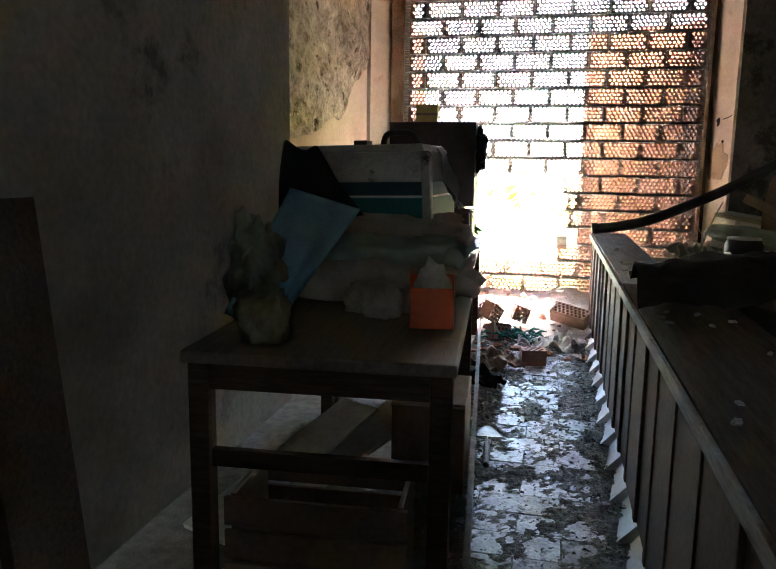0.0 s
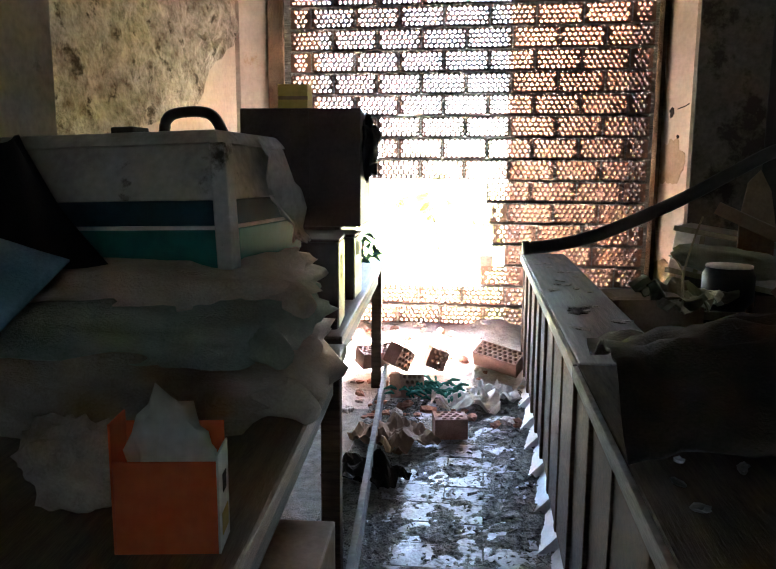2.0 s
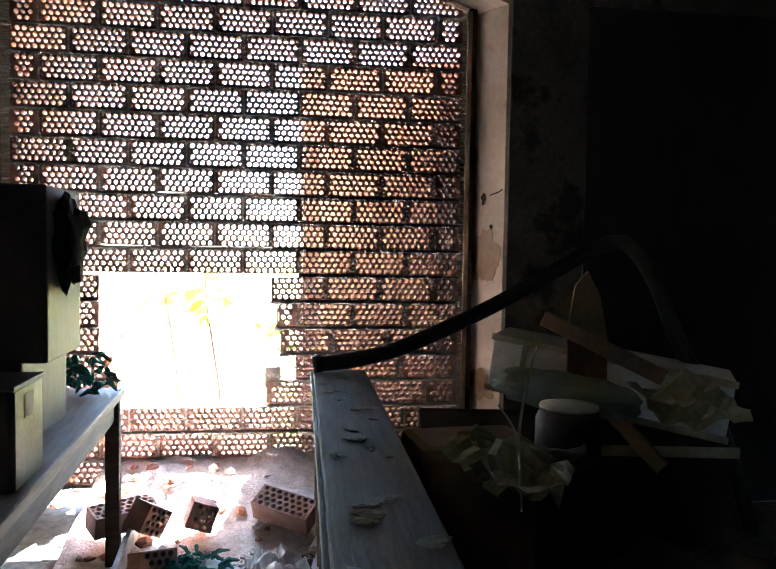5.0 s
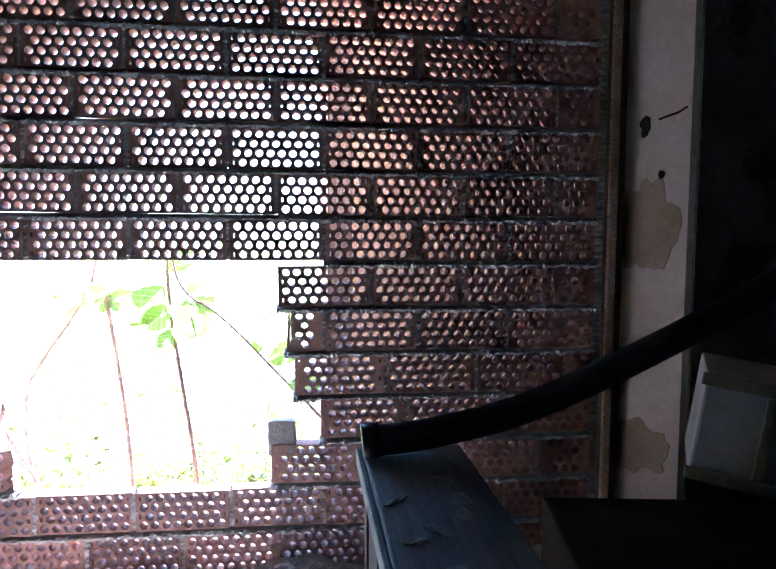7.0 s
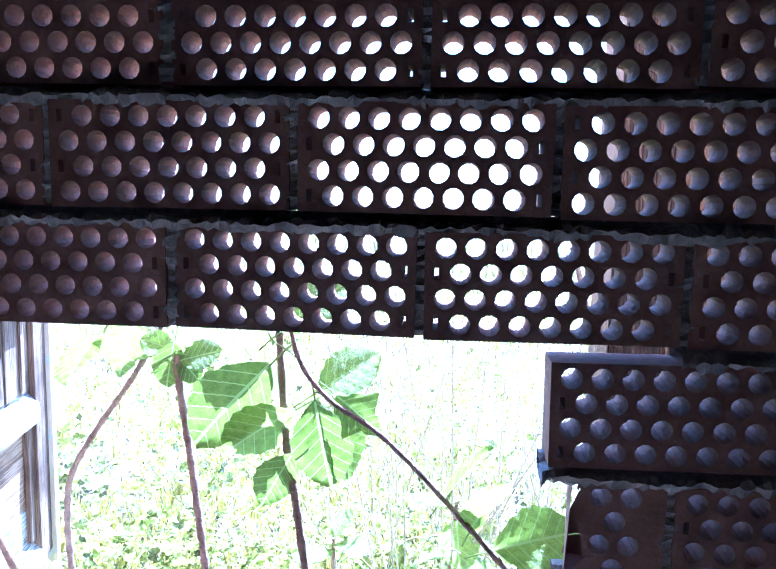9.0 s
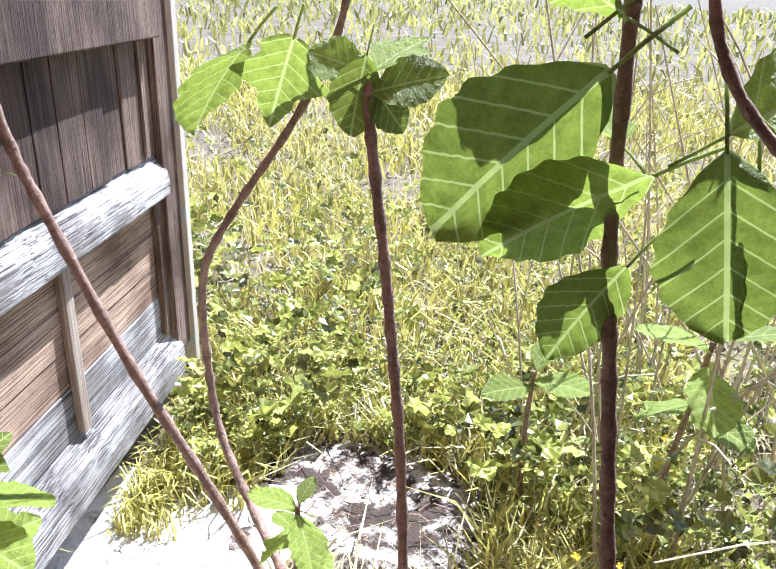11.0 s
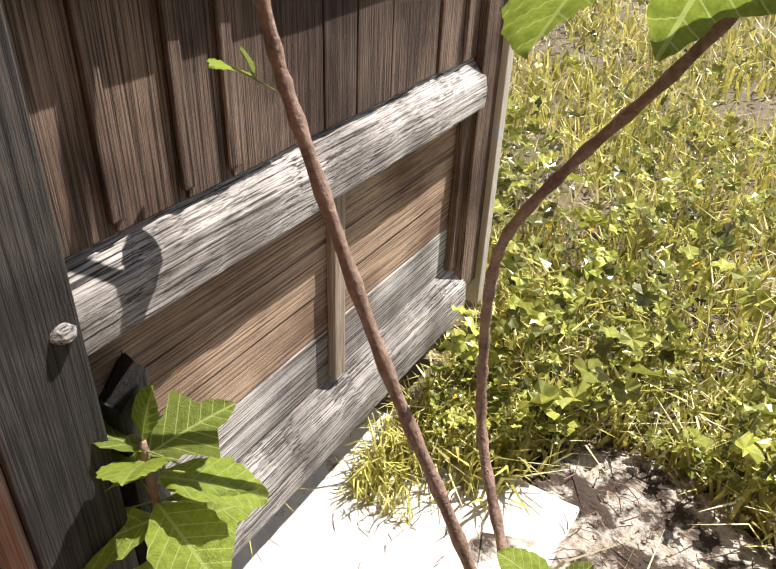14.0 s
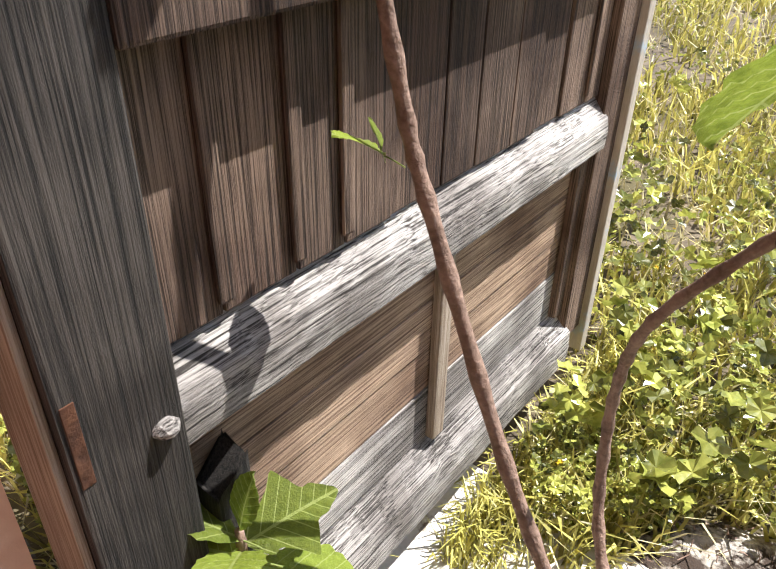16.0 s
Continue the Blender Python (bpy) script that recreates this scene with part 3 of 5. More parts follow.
part("top_plank", box(1.525, 1.765, -3.02, -0.52, 0.745, 0.780, 0.006), M_PLANK, counter, "dusty plank coloured grey for the sky's sheen, with dark marks")
part("top_plank", box(1.525, 1.86, -7.6, -3.024, 0.742, 0.778, 0.006), M_BROWNPLANK, counter, "plank coloured browner where no sky sheen shows, with flakes of plaster")
part("edge_strip", box(1.512, 1.524, -3.02, -0.52, 0.738, 0.776, 0.003), M_PLANK, counter)
part("edge_strip", box(1.512, 1.524, -7.6, -3.024, 0.738, 0.774, 0.003), M_OLDBOARD, counter, "pale front edge")
y, r = -7.55, random.Random(9)
while y < -0.62:
    w = r.uniform(0.27, 0.33)
    part("board", box(1.542 + 0.006 * (r.random() < 0.5), 1.60, y, min(y + w - 0.035, -0.53), 0.10, 0.744, 0.004), M_DARKWOOD, counter)
    part("post", box(1.537, 1.572, y + w - 0.034, min(y + w, -0.525), 0.10, 0.744, 0.004), M_DARKWOOD, counter)
    wedge = bmesh.new()
    wa = [wedge.verts.new(p) for p in ((1.488, y, 0.0), (1.602, y, 0.0), (1.602, y, 0.125))]
    wb = [wedge.verts.new(p) for p in ((1.530, y + w - 0.01, 0.0), (1.602, y + w - 0.01, 0.0), (1.602, y + w - 0.01, 0.10))]
    wedge.faces.new(wa)
    wedge.faces.new(wb[::-1])
    for k in range(3):
        wedge.faces.new((wa[k], wb[k], wb[(k + 1) % 3], wa[(k + 1) % 3]))
    part("skirting", wedge, M_WHITEWEDGE, counter, "white skirting wedge")
    y += w
part("pier", box(1.60, 1.75, -0.62, -0.52, 0, 0.744, 0.01), M_PALE, counter)
for k in range(26):
    x, y = r.uniform(1.56, 1.80), -3.6 - 2.2 * r.random()
    part("plaster_flake", lump((r.uniform(0.008, 0.022), r.uniform(0.006, 0.015), 0.005), k + 90, 0.6, 2, 0.5, 2.5), M_OLDBOARD, counter, "", pose(x, y, 0.780, 0, 0, r.uniform(0, 180)))
for k in range(24):
    x, y = r.uniform(1.56, 1.74), -0.65 - 2.1 * r.random()
    part("dirt_patch", lump((r.uniform(0.012, 0.04), r.uniform(0.010, 0.028), 0.004), k + 40, 0.6, 2, 0.5, 2.5), M_GRIT, counter, "", pose(x, y, 0.782, 0, 0, r.uniform(0, 180)))

M_WHITE = surface("dirty_white", (0.42, 0.40, 0.37), (0.70, 0.68, 0.64), 6, 0.7, 0.2, fine=50)
M_TEAL = surface("teal_paint", (0.01, 0.09, 0.09), (0.02, 0.16, 0.15), 6, 0.5, 0.1)
M_NAVY = surface("dark_blue_paint", (0.008, 0.03, 0.045), (0.015, 0.06, 0.08), 6, 0.5, 0.1)
M_SACK = surface("woven_sack", (0.25, 0.20, 0.165), (0.46, 0.385, 0.32), 7, 0.9, 0.4, fine=180)
M_SACKGREEN = surface("green_sack", (0.17, 0.20, 0.17), (0.34, 0.38, 0.32), 7, 0.9, 0.4, fine=180)
M_BLUECLOTH = surface("blue_cloth", (0.10, 0.20, 0.30), (0.20, 0.36, 0.50), 5, 0.9, 0.3, fine=150)
M_BLACKCLOTH = surface("black_cloth", (0.006, 0.006, 0.008), (0.02, 0.02, 0.022), 5, 0.95, 0.3, fine=150)
M_ORANGE = surface("orange_card", (0.62, 0.09, 0.02), (0.78, 0.15, 0.04), 5, 0.6, 0.05)
M_PLASTIC = surface("clear_plastic", (0.45, 0.44, 0.42), (0.70, 0.69, 0.66), 8, 0.25, 0.3, spec=0.6, through_light=0.3)
M_TIN = surface("olive_tin", (0.12, 0.115, 0.075), (0.24, 0.23, 0.155), 6, 0.45, 0.1, stain_or_shade=(0.12, 0.07, 0.03), stain_scale=7, stain_at=0.62)
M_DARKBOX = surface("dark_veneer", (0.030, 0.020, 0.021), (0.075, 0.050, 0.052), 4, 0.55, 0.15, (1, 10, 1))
M_YELLOWBOX = surface("yellow_card", (0.34, 0.24, 0.06), (0.50, 0.38, 0.12), 6, 0.7, 0.1)
M_CARD = surface("brown_card", (0.16, 0.10, 0.065), (0.28, 0.19, 0.13), 6, 0.85, 0.15)
M_PAPER = surface("old_paper", (0.20, 0.18, 0.115), (0.38, 0.35, 0.25), 8, 0.85, 0.2)
M_CANVAS = surface("dark_canvas", (0.014, 0.012, 0.010), (0.045, 0.037, 0.030), 6, 0.95, 0.4, fine=160, spec=0.1)
M_RUBBER = surface("black_rubber", (0.012, 0.012, 0.013), (0.035, 0.034, 0.034), 10, 0.55, 0.2)
M_GREENMESH = surface("green_net", (0.02, 0.12, 0.09), (0.05, 0.24, 0.18), 15, 0.7, 0.4)
M_STEEL = surface("dull_steel", (0.09, 0.09, 0.09), (0.20, 0.20, 0.195), 12, 0.6, 0.2, metal=0.8)


def soft_sack(sx, sy, sz, seed):
    b = bmesh.new()
    bmesh.ops.create_cube(b, size=2.0)
    bmesh.ops.subdivide_edges(b, edges=b.edges[:], cuts=9, use_grid_fill=True)
    for v in b.verts:
        c = v.co.copy()
        r = (abs(c.x) ** 3.2 + abs(c.y) ** 3.2 + abs(c.z) ** 2.4) ** (1 / 3.0)
        c = c / max(r, 0.3)
        q = Vector((c.x * 2.2 + seed * 5, c.y * 2.2, c.z * 3))
        c *= 1 + 0.16 * noise.noise(q) + 0.09 * noise.noise(q * 2.7) + 0.04 * noise.noise(q * 7)
        c.z += 0.12 * noise.noise(Vector((c.x * 5, c.y * 5, seed)))
        v.co = Vector((c.x * sx, c.y * sy, c.z * sz))
    return b


def cloth_sheet(nx, ny, shape, thick=0.004):
    """A draped sheet: shape(u, v) gives a place for u and v in 0 to 1."""
    b = bmesh.new()
    top = [[b.verts.new(shape(i / nx, j / ny)) for j in range(ny + 1)] for i in range(nx + 1)]
    for i in range(nx):
        for j in range(ny):
            b.faces.new((top[i][j], top[i + 1][j], top[i + 1][j + 1], top[i][j + 1]))
    bmesh.ops.recalc_face_normals(b, faces=b.faces)
    bmesh.ops.solidify(b, geom=b.faces[:], thickness=thick)
    return b


# ---------------------------------------------------------------- tables on the left
def work_table(x0, x1, y0, y1, high, label, m=None, shelf=True):
    t = thing("work_table", m or pose(0, 0, 0), label, "table")
    part("tabletop", box(x0, x1, y0, y1, high - 0.035, high, 0.008), M_TABLE, t)
    for x in (x0 + 0.04, x1 - 0.04):
        for y in (y0 + 0.05, y1 - 0.05):
            part("leg", box(x - 0.028, x + 0.028, y - 0.028, y + 0.028, 0, high - 0.036, 0.004), M_DARKWOOD, t)
    part("apron", box(x0 + 0.07, x1 - 0.07, y0 + 0.03, y0 + 0.052, high - 0.11, high - 0.036, 0.003), M_DARKWOOD, t)
    for x in (x0 + 0.03, x1 - 0.052):
        part("apron", box(x, x + 0.022, y0 + 0.08, y1 - 0.08, high - 0.13, high - 0.036, 0.003), M_PLANK if x > x0 + 0.1 else M_DARKWOOD, t)
    if shelf:
        part("stretcher", box(x0 + 0.07, x1 - 0.07, y0 + 0.035, y0 + 0.06, 0.42, 0.47, 0.003), M_DARKWOOD, t)
    return t


work_table(-0.73, 0.0, 0.13, 1.70, 0.75, "dark wooden work table with a worn brown top", pose(1.03, -4.48, 0, 0, 0, 4.3))
work_table(-0.36, 0.36, -0.98, 0.98, 0.745, "long wooden bench table with dusty plank top", pose(0.44, -1.72, 0, 0, 0, 4.0), False)
# things under the first table
crate = thing("wooden_crate", pose(0.62, -4.15, 0, 0, 0, 4), "dark wooden crate under the work table", "crate")
for z in (0.03, 0.13, 0.23):
    part("slat", box(-0.26, 0.26, -0.16, -0.145, z, z + 0.085, 0.003), M_CARD, crate)
    part("slat", box(-0.26, 0.26, 0.145, 0.16, z, z + 0.085, 0.003), M_CARD, crate)
for x in (-0.245, 0.23):
    part("end", box(x, x + 0.015, -0.144, 0.144, 0.0, 0.32, 0.003), M_CARD, crate)
part("bottom", box(-0.228, 0.228, -0.143, 0.143, 0.0, 0.015), M_CARD, crate)
for i, (x, y, rz) in enumerate(((0.30, -3.6, -22), (0.55, -3.4, -30))):
    p = thing("board", pose(x, y, 0.0, 0, 0, rz), "pale painted board leaning under the table", "board", "boards under the table")
    part("panel", box(-0.10, 0.10, -0.45, 0.45, 0, 0.022, 0.003, m=pose(0, 0, 0.10 + 0.06 * i, 14, 0, 0)), M_WHITE, p)
box2 = thing("cardboard_box", pose(0.80, -3.3, 0, 0, 0, 3), "brown cardboard box on the floor under the table", "box")
part("body", box(-0.14, 0.14, -0.2, 0.2, 0, 0.36, 0.006), M_CARD, box2)
part("flap", box(-0.14, 0.14, -0.2, -0.02, 0.361, 0.366, 0.001, m=pose(0, 0, 0, 4, 0, 0)), M_CARD, box2)

# skirting board leaning on the floor along the tables
sk = thing("long_board", pose(0, 0, 0), "long pale board lying on edge along the tables", "board")
part("panel", extrude_outline([(-2.05, 0.0), (2.05, 0.0), (2.05, 0.11), (-2.05, 0.13)], -0.01, 0.01), M_OLDBOARD, sk, "", Matrix.Translation((0.905, -2.62, 0)) @ pose(0, 0, 0, 0, 0, 95.0))

# sacks
SACKS = (("grain_sack", 0.545, -3.29, 0.822, 0.40, 0.36, 0.105, M_SACK, 2), ("grain_sack", 0.53, -3.26, 0.925, 0.39, 0.34, 0.080, M_SACKGREEN, -4),
         ("grain_sack", 0.54, -3.20, 0.995, 0.36, 0.32, 0.065, M_SACK, 5))
for i, (nm, x, y, z, sx, sy, sz, mt, rz) in enumerate(SACKS):
    s = thing(nm, pose(x, y, z, 0, 0, rz), "%s full sack in a pile on the work table" % ("greenish" if mt is M_SACKGREEN else "dusty brown"), "sack", "pile of sacks")
    part("body", soft_sack(sx, sy, sz, i + 1), mt, s, smooth=True)
    part("tied_end", tube(smooth_line([(sx * 0.72, -sy * 0.55, 0), (sx * 0.95, -sy * 0.62, -0.01), (sx * 1.06, -sy * 0.70, -0.03)], 4), [0.05 - 0.0035 * k for k in range(9)], 8), mt, s, smooth=True)

# white and green cool box, leaning on the sacks
M_COOL = surface("grimy_white_plastic", (0.26, 0.25, 0.24), (0.50, 0.49, 0.47), 5, 0.7, 0.15, fine=60, stain_or_shade=(0.06, 0.05, 0.04), stain_scale=6, stain_at=0.60)
cool = thing("cool_box", pose(0.49, -3.13, 1.035, 0, -1.5, -5), "white cool box with teal bands and a carrying handle", "cool box")


def taper(x, y, z0, z1, k0, k1, bevel, mt, nm, label=""):
    b = box(-x, x, -y, y, z0, z1, bevel)
    for v in b.verts:
        f = (v.co.z - z0) / (z1 - z0)
        k = k0 + (k1 - k0) * f
        v.co.x *= k
        v.co.y *= k - 0.9 * max(0.0, 0.985 - k)
    return part(nm, b, mt, cool, label)


taper(0.305, 0.23, 0.0, 0.080, 0.985, 1.0, 0.004, M_TEAL, "base_band", "dark teal band")
taper(0.3052, 0.232, 0.0805, 0.088, 1.0, 1.0, 0.001, M_WHITE, "white_line")
taper(0.305, 0.23, 0.0885, 0.140, 1.0, 0.985, 0.004, M_NAVY, "upper_band", "dark blue band")
taper(0.305, 0.23, 0.1405, 0.255, 0.985, 0.90, 0.004, M_COOL, "body", "dirty white plastic body")
taper(0.313, 0.24, 0.2555, 0.285, 0.90, 0.84, 0.008, M_COOL, "lid")
strap = box(0.284, 0.320, -0.242, -0.20, 0.0, 0.255, 0.006)
for v in strap.verts:
    v.co.x -= 0.10 * max(0.0, v.co.z - 0.14)
    v.co.y += 0.10 * max(0.0, v.co.z - 0.14)
part("corner_strap", strap, M_COOL, cool)
part("handle", tube(smooth_line([(0.06, -0.02, 0.285), (0.07, -0.02, 0.322), (0.10, -0.02, 0.336), (0.16, -0.02, 0.336), (0.19, -0.02, 0.322), (0.21, -0.02, 0.285)], 5), [0.013] * 26, 8), M_RUBBER, cool, "dark carrying handle", smooth=True)
part("latch", box(-0.06, 0.00, -0.05, 0.02, 0.286, 0.308, 0.005), M_RUBBER, cool)
foam = thing("foam_sheet", pose(0.850, -3.06, 1.075, 0, -20, -5), "grey crumpled foil sheet against the cool box", "sheet")
part("sheet", cloth_sheet(6, 10, lambda u, v: (0.02 * math.sin(u * 9 + v * 4), -0.08 + 0.14 * v, 0.25 * u + 0.008 * math.sin(v * 17))), M_COOL, foam, smooth=True)

blk = thing("black_bag", pose(0, 0, 0), "black cloth bag slung over the cool box", "bag")
part("cloth", cloth_sheet(14, 12, lambda u, v: (0.195 + (0.14 + 0.24 * v) * u, -3.385 - 0.045 * v - 0.03 * math.sin(7 * u + 3 * v), 1.325 - 0.03 * u - 0.30 * v + 0.012 * math.sin(9 * u)), 0.01), M_BLACKCLOTH, blk, smooth=True)
blue = thing("blue_cloth", pose(0, 0, 0), "pale blue cloth hanging down over the sacks", "cloth")
part("cloth", cloth_sheet(18, 22, lambda u, v: (0.24 + 0.20 * u + 0.07 * v + 0.06 * u * v, -4.02 + 0.40 * v ** 1.15 + 0.02 * math.sin(11 * u + 2 * v) * (1.1 - v), 0.757 + 0.40 * v - 0.07 * u * v + 0.016 * math.sin(13 * u + 2) * (1 - v)), 0.005), M_BLUECLOTH, blue, smooth=True)
bag = thing("plastic_bag", pose(0.30, -3.90, 0.75), "greenish crumpled plastic bag on the table", "bag")
part("film", lump((0.09, 0.10, 0.18), 4, 0.55, 4, 0.7, 2.4), surface("green_film", (0.12, 0.13, 0.09), (0.26, 0.27, 0.20), 8, 0.4, 0.4), bag, m=pose(0, 0, 0.125), smooth=True)
bag2 = thing("plastic_bag", pose(0.47, -4.26, 0.75), "crumpled yellowish plastic bag hanging by the table edge", "bag")
part("film", lump((0.075, 0.06, 0.10), 6, 0.32, 4, 0.7, 2.0), surface("yellow_film", (0.11, 0.10, 0.06), (0.24, 0.21, 0.14), 8, 0.4, 0.4), bag2, m=pose(0, 0, 0.068), smooth=True)

ob_ = thing("orange_carton", pose(0.885, -3.93, 0.75, 0, 0, 9), "open orange carton with white and yellow sides", "carton")
part("front_panel", box(-0.065, 0.065, -0.030, -0.027, 0, 0.125, 0.0008), M_ORANGE, ob_)
part("side_panel", box(0.0655, 0.0685, -0.030, 0.030, 0, 0.135, 0.0008), M_WHITE, ob_, "white side with yellow print")
part("side_panel", box(-0.0685, -0.0655, -0.030, 0.030, 0, 0.175, 0.0008), M_ORANGE, ob_)
part("back_panel", box(-0.065, 0.065, 0.027, 0.030, 0, 0.160, 0.0008), M_ORANGE, ob_)
part("print", box(0.0688, 0.0696, -0.018, 0.018, 0.02, 0.05, 0.0), M_YELLOWBOX, ob_)
part("print", box(0.0688, 0.0696, -0.010, 0.010, 0.075, 0.10, 0.0), M_BLACKCLOTH, ob_)
part("bag", lump((0.055, 0.024, 0.10), 8, 0.4, 3, 0.9, 2.5), M_PLASTIC, ob_, "crumpled clear bag inside", pose(0, 0, 0.10), smooth=True)
for i, (x, y, s) in enumerate(((0.70, -3.83, 0.07), (0.62, -3.76, 0.06), (0.78, -3.72, 0.05))):
    w_ = thing("cotton_wad", pose(x, y, 0.75), "dirty grey cotton wad on the work table", "wad", "cotton wads")
    part("wad", lump((s, s * 0.8, s), i + 11, 0.42, 4, 0.75, 2.4), M_SACK, w_, m=pose(0, 0, s * 0.72), smooth=True)

# second table: tins, dark box, small yellow box
for i, (x, y, z, rz) in enumerate(((0.70, -2.50, 0.745, 6), (0.66, -1.95, 0.745, 2))):
    t = thing("oil_tin", pose(x, y, z, 0, 0, rz), "rusty olive rectangular tin standing on the bench", "tin", "tins on the bench")
    # The tin's shaded front and lit right side are put into its colours
    part("body", box(-0.13, 0.128, -0.11, 0.11, 0.0, 0.28 - 0.03 * i, 0.012), M_DARKBOX, t, "tin body coloured dark for its shaded front")
    part("side_panel", box(0.1282, 0.1305, -0.100, 0.100, 0.006, 0.274 - 0.03 * i, 0.001), M_TIN, t, "yellowish panel, paler for the lit side, with rust spots")
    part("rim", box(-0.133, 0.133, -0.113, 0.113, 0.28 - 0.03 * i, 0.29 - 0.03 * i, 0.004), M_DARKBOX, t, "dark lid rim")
    part("label", box(0.1308, 0.1322, -0.04, 0.03, 0.17, 0.23, 0.0), M_WHITE, t, "worn pale label")
db = thing("dark_cabinet", pose(0.50, -1.58, 1.01, 0, 0, 2), "large dark brown wooden box standing on tins", "box")
part("body", box(-0.26, 0.26, -0.17, 0.17, 0.0, 0.50, 0.006), M_DARKBOX, db)
part("side_stripe", box(-0.04, 0.04, -0.174, -0.1705, 0.01, 0.49, 0.001), M_DARKBOX, db)
part("torn_edge", lump((0.05, 0.10, 0.13), 7, 0.5, 3, 0, 3), M_BLACKCLOTH, db, "torn dark cloth at the edge", pose(0.27, -0.02, 0.35))
t3 = thing("oil_tin", pose(0.46, -1.44, 0.745, 0, 0, 0), "dark tin under the wooden box", "tin", "tins on the bench")
part("body", box(-0.2, 0.2, -0.2, 0.2, 0.0, 0.262, 0.01), M_DARKBOX, t3)
yb = thing("small_box", pose(0.455, -1.62, 1.512, 0, 0, 3), "small yellow-brown carton on the dark box", "carton")
part("body", box(-0.065, 0.065, -0.06, 0.06, 0, 0.105, 0.002), M_YELLOWBOX, yb)
part("band", box(-0.0655, 0.0655, -0.0612, -0.0602, 0.04, 0.055, 0.0), M_CARD, yb)
net = thing("green_netting", pose(0.60, -0.83, 0.745), "bundle of torn green netting on the bench end", "netting")
nb = bmesh.new()
r = random.Random(12)
for k in range(70):
    p = Vector((r.uniform(-0.12, 0.10), r.uniform(-0.08, 0.08), r.uniform(0.0, 0.13)))
    q = p + Vector((r.uniform(-0.07, 0.07), r.uniform(-0.05, 0.05), r.uniform(-0.05, 0.04)))
    q.z, p.z = max(q.z, 0.006), max(p.z, 0.006)
    tube([p, (p + q) / 2 + Vector((0, 0, 0.015)), q], [0.006, 0.012, 0.004], 4, True, nb)
part("tangle", nb, M_GREENMESH, net)

# ---------------------------------------------------------------- hose and things behind the counter
hose = thing("rubber_hose", pose(0, 0, 0), "thick black rubber hose lying on the counter end", "hose")
line = smooth_line([(1.535, -0.60, 0.818), (1.70, -0.60, 0.838), (1.95, -0.60, 0.905), (2.35, -0.60, 1.09), (2.65, -0.60, 1.26), (2.85, -0.61, 1.37), (2.98, -0.63, 1.38), (3.10, -0.66, 1.22), (3.22, -0.70, 0.92), (3.40, -0.75, 0.55), (3.55, -0.8, 0.05)], 7)
part("pipe", tube(line, [0.036] * len(line), 14), M_RUBBER, hose, smooth=True)
part("collar", tube([(1.520, -0.60, 0.818), (1.560, -0.60, 0.822)], [0.040, 0.040], 14), M_RUBBER, hose, smooth=True)


def board_thing(name, m, sx, sy, sz, mt, label, cat, group=""):
    t = thing(name, m, label, cat, group)
    part("body", box(-sx / 2, sx / 2, -sy / 2, sy / 2, 0, sz, min(sx, sy, sz) * 0.12), mt, t)
    return t


dr = thing("drawer_front", pose(2.80, -0.78, 0.62, 0, 8, -28), "pale cream drawer chest lying tilted against the wall", "drawer")
part("body", box(-0.52, 0.52, -0.02, 0.30, 0.0, 0.27, 0.008), M_WHITE, dr)
part("moulding", box(-0.53, 0.53, -0.035, -0.021, 0.0, 0.03, 0.004), M_PAPER, dr)
part("moulding", box(-0.53, 0.53, -0.035, -0.021, 0.24, 0.27, 0.004), M_PAPER, dr)
part("divider", box(-0.38, -0.355, -0.035, -0.021, 0.031, 0.239, 0.003), M_PAPER, dr)
st = thing("low_cabinet", pose(2.55, -0.75, 0, 0, 0, -8), "dark low cabinet in the corner under the drawers", "cabinet")
part("body", box(-0.55, 0.75, -0.25, 0.40, 0, 0.545, 0.01), M_CANVAS, st)
part("edge", box(-0.56, 0.76, -0.265, -0.251, 0.505, 0.55, 0.004), M_PAPER, st)
board_thing("cardboard_box", pose(2.05, -1.40, 0.0, 0, 0, 6), 0.42, 0.30, 0.70, M_CARD, "brown cardboard box behind the counter", "box")
gp = thing("green_cushion", pose(2.38, -1.45, 0.86, 0, 6, -25), "faded green striped cushion on the heap", "cushion")
part("body", soft_sack(0.24, 0.15, 0.055, 7), M_SACKGREEN, gp, smooth=True)
part("piping", tube(smooth_line([(0.22 * math.cos(a), 0.14 * math.sin(a), 0.0) for a in [k * 0.5236 for k in range(13)]], 3), [0.006] * 37, 6), M_PAPER, gp, smooth=True)
heap = thing("canvas_heap", pose(2.42, -3.15, 0.0), "heap of dark canvas and sacking behind the counter", "canvas")
part("cloth", lump((0.62, 1.15, 0.90), 9, 0.35, 4, 0.0, 1.6), M_CANVAS, heap, m=pose(0, 0, 0), smooth=True)
flap = thing("canvas_flap", pose(1.72, -3.08, 0.785), "corner of stiff dark canvas lying over the counter", "canvas")
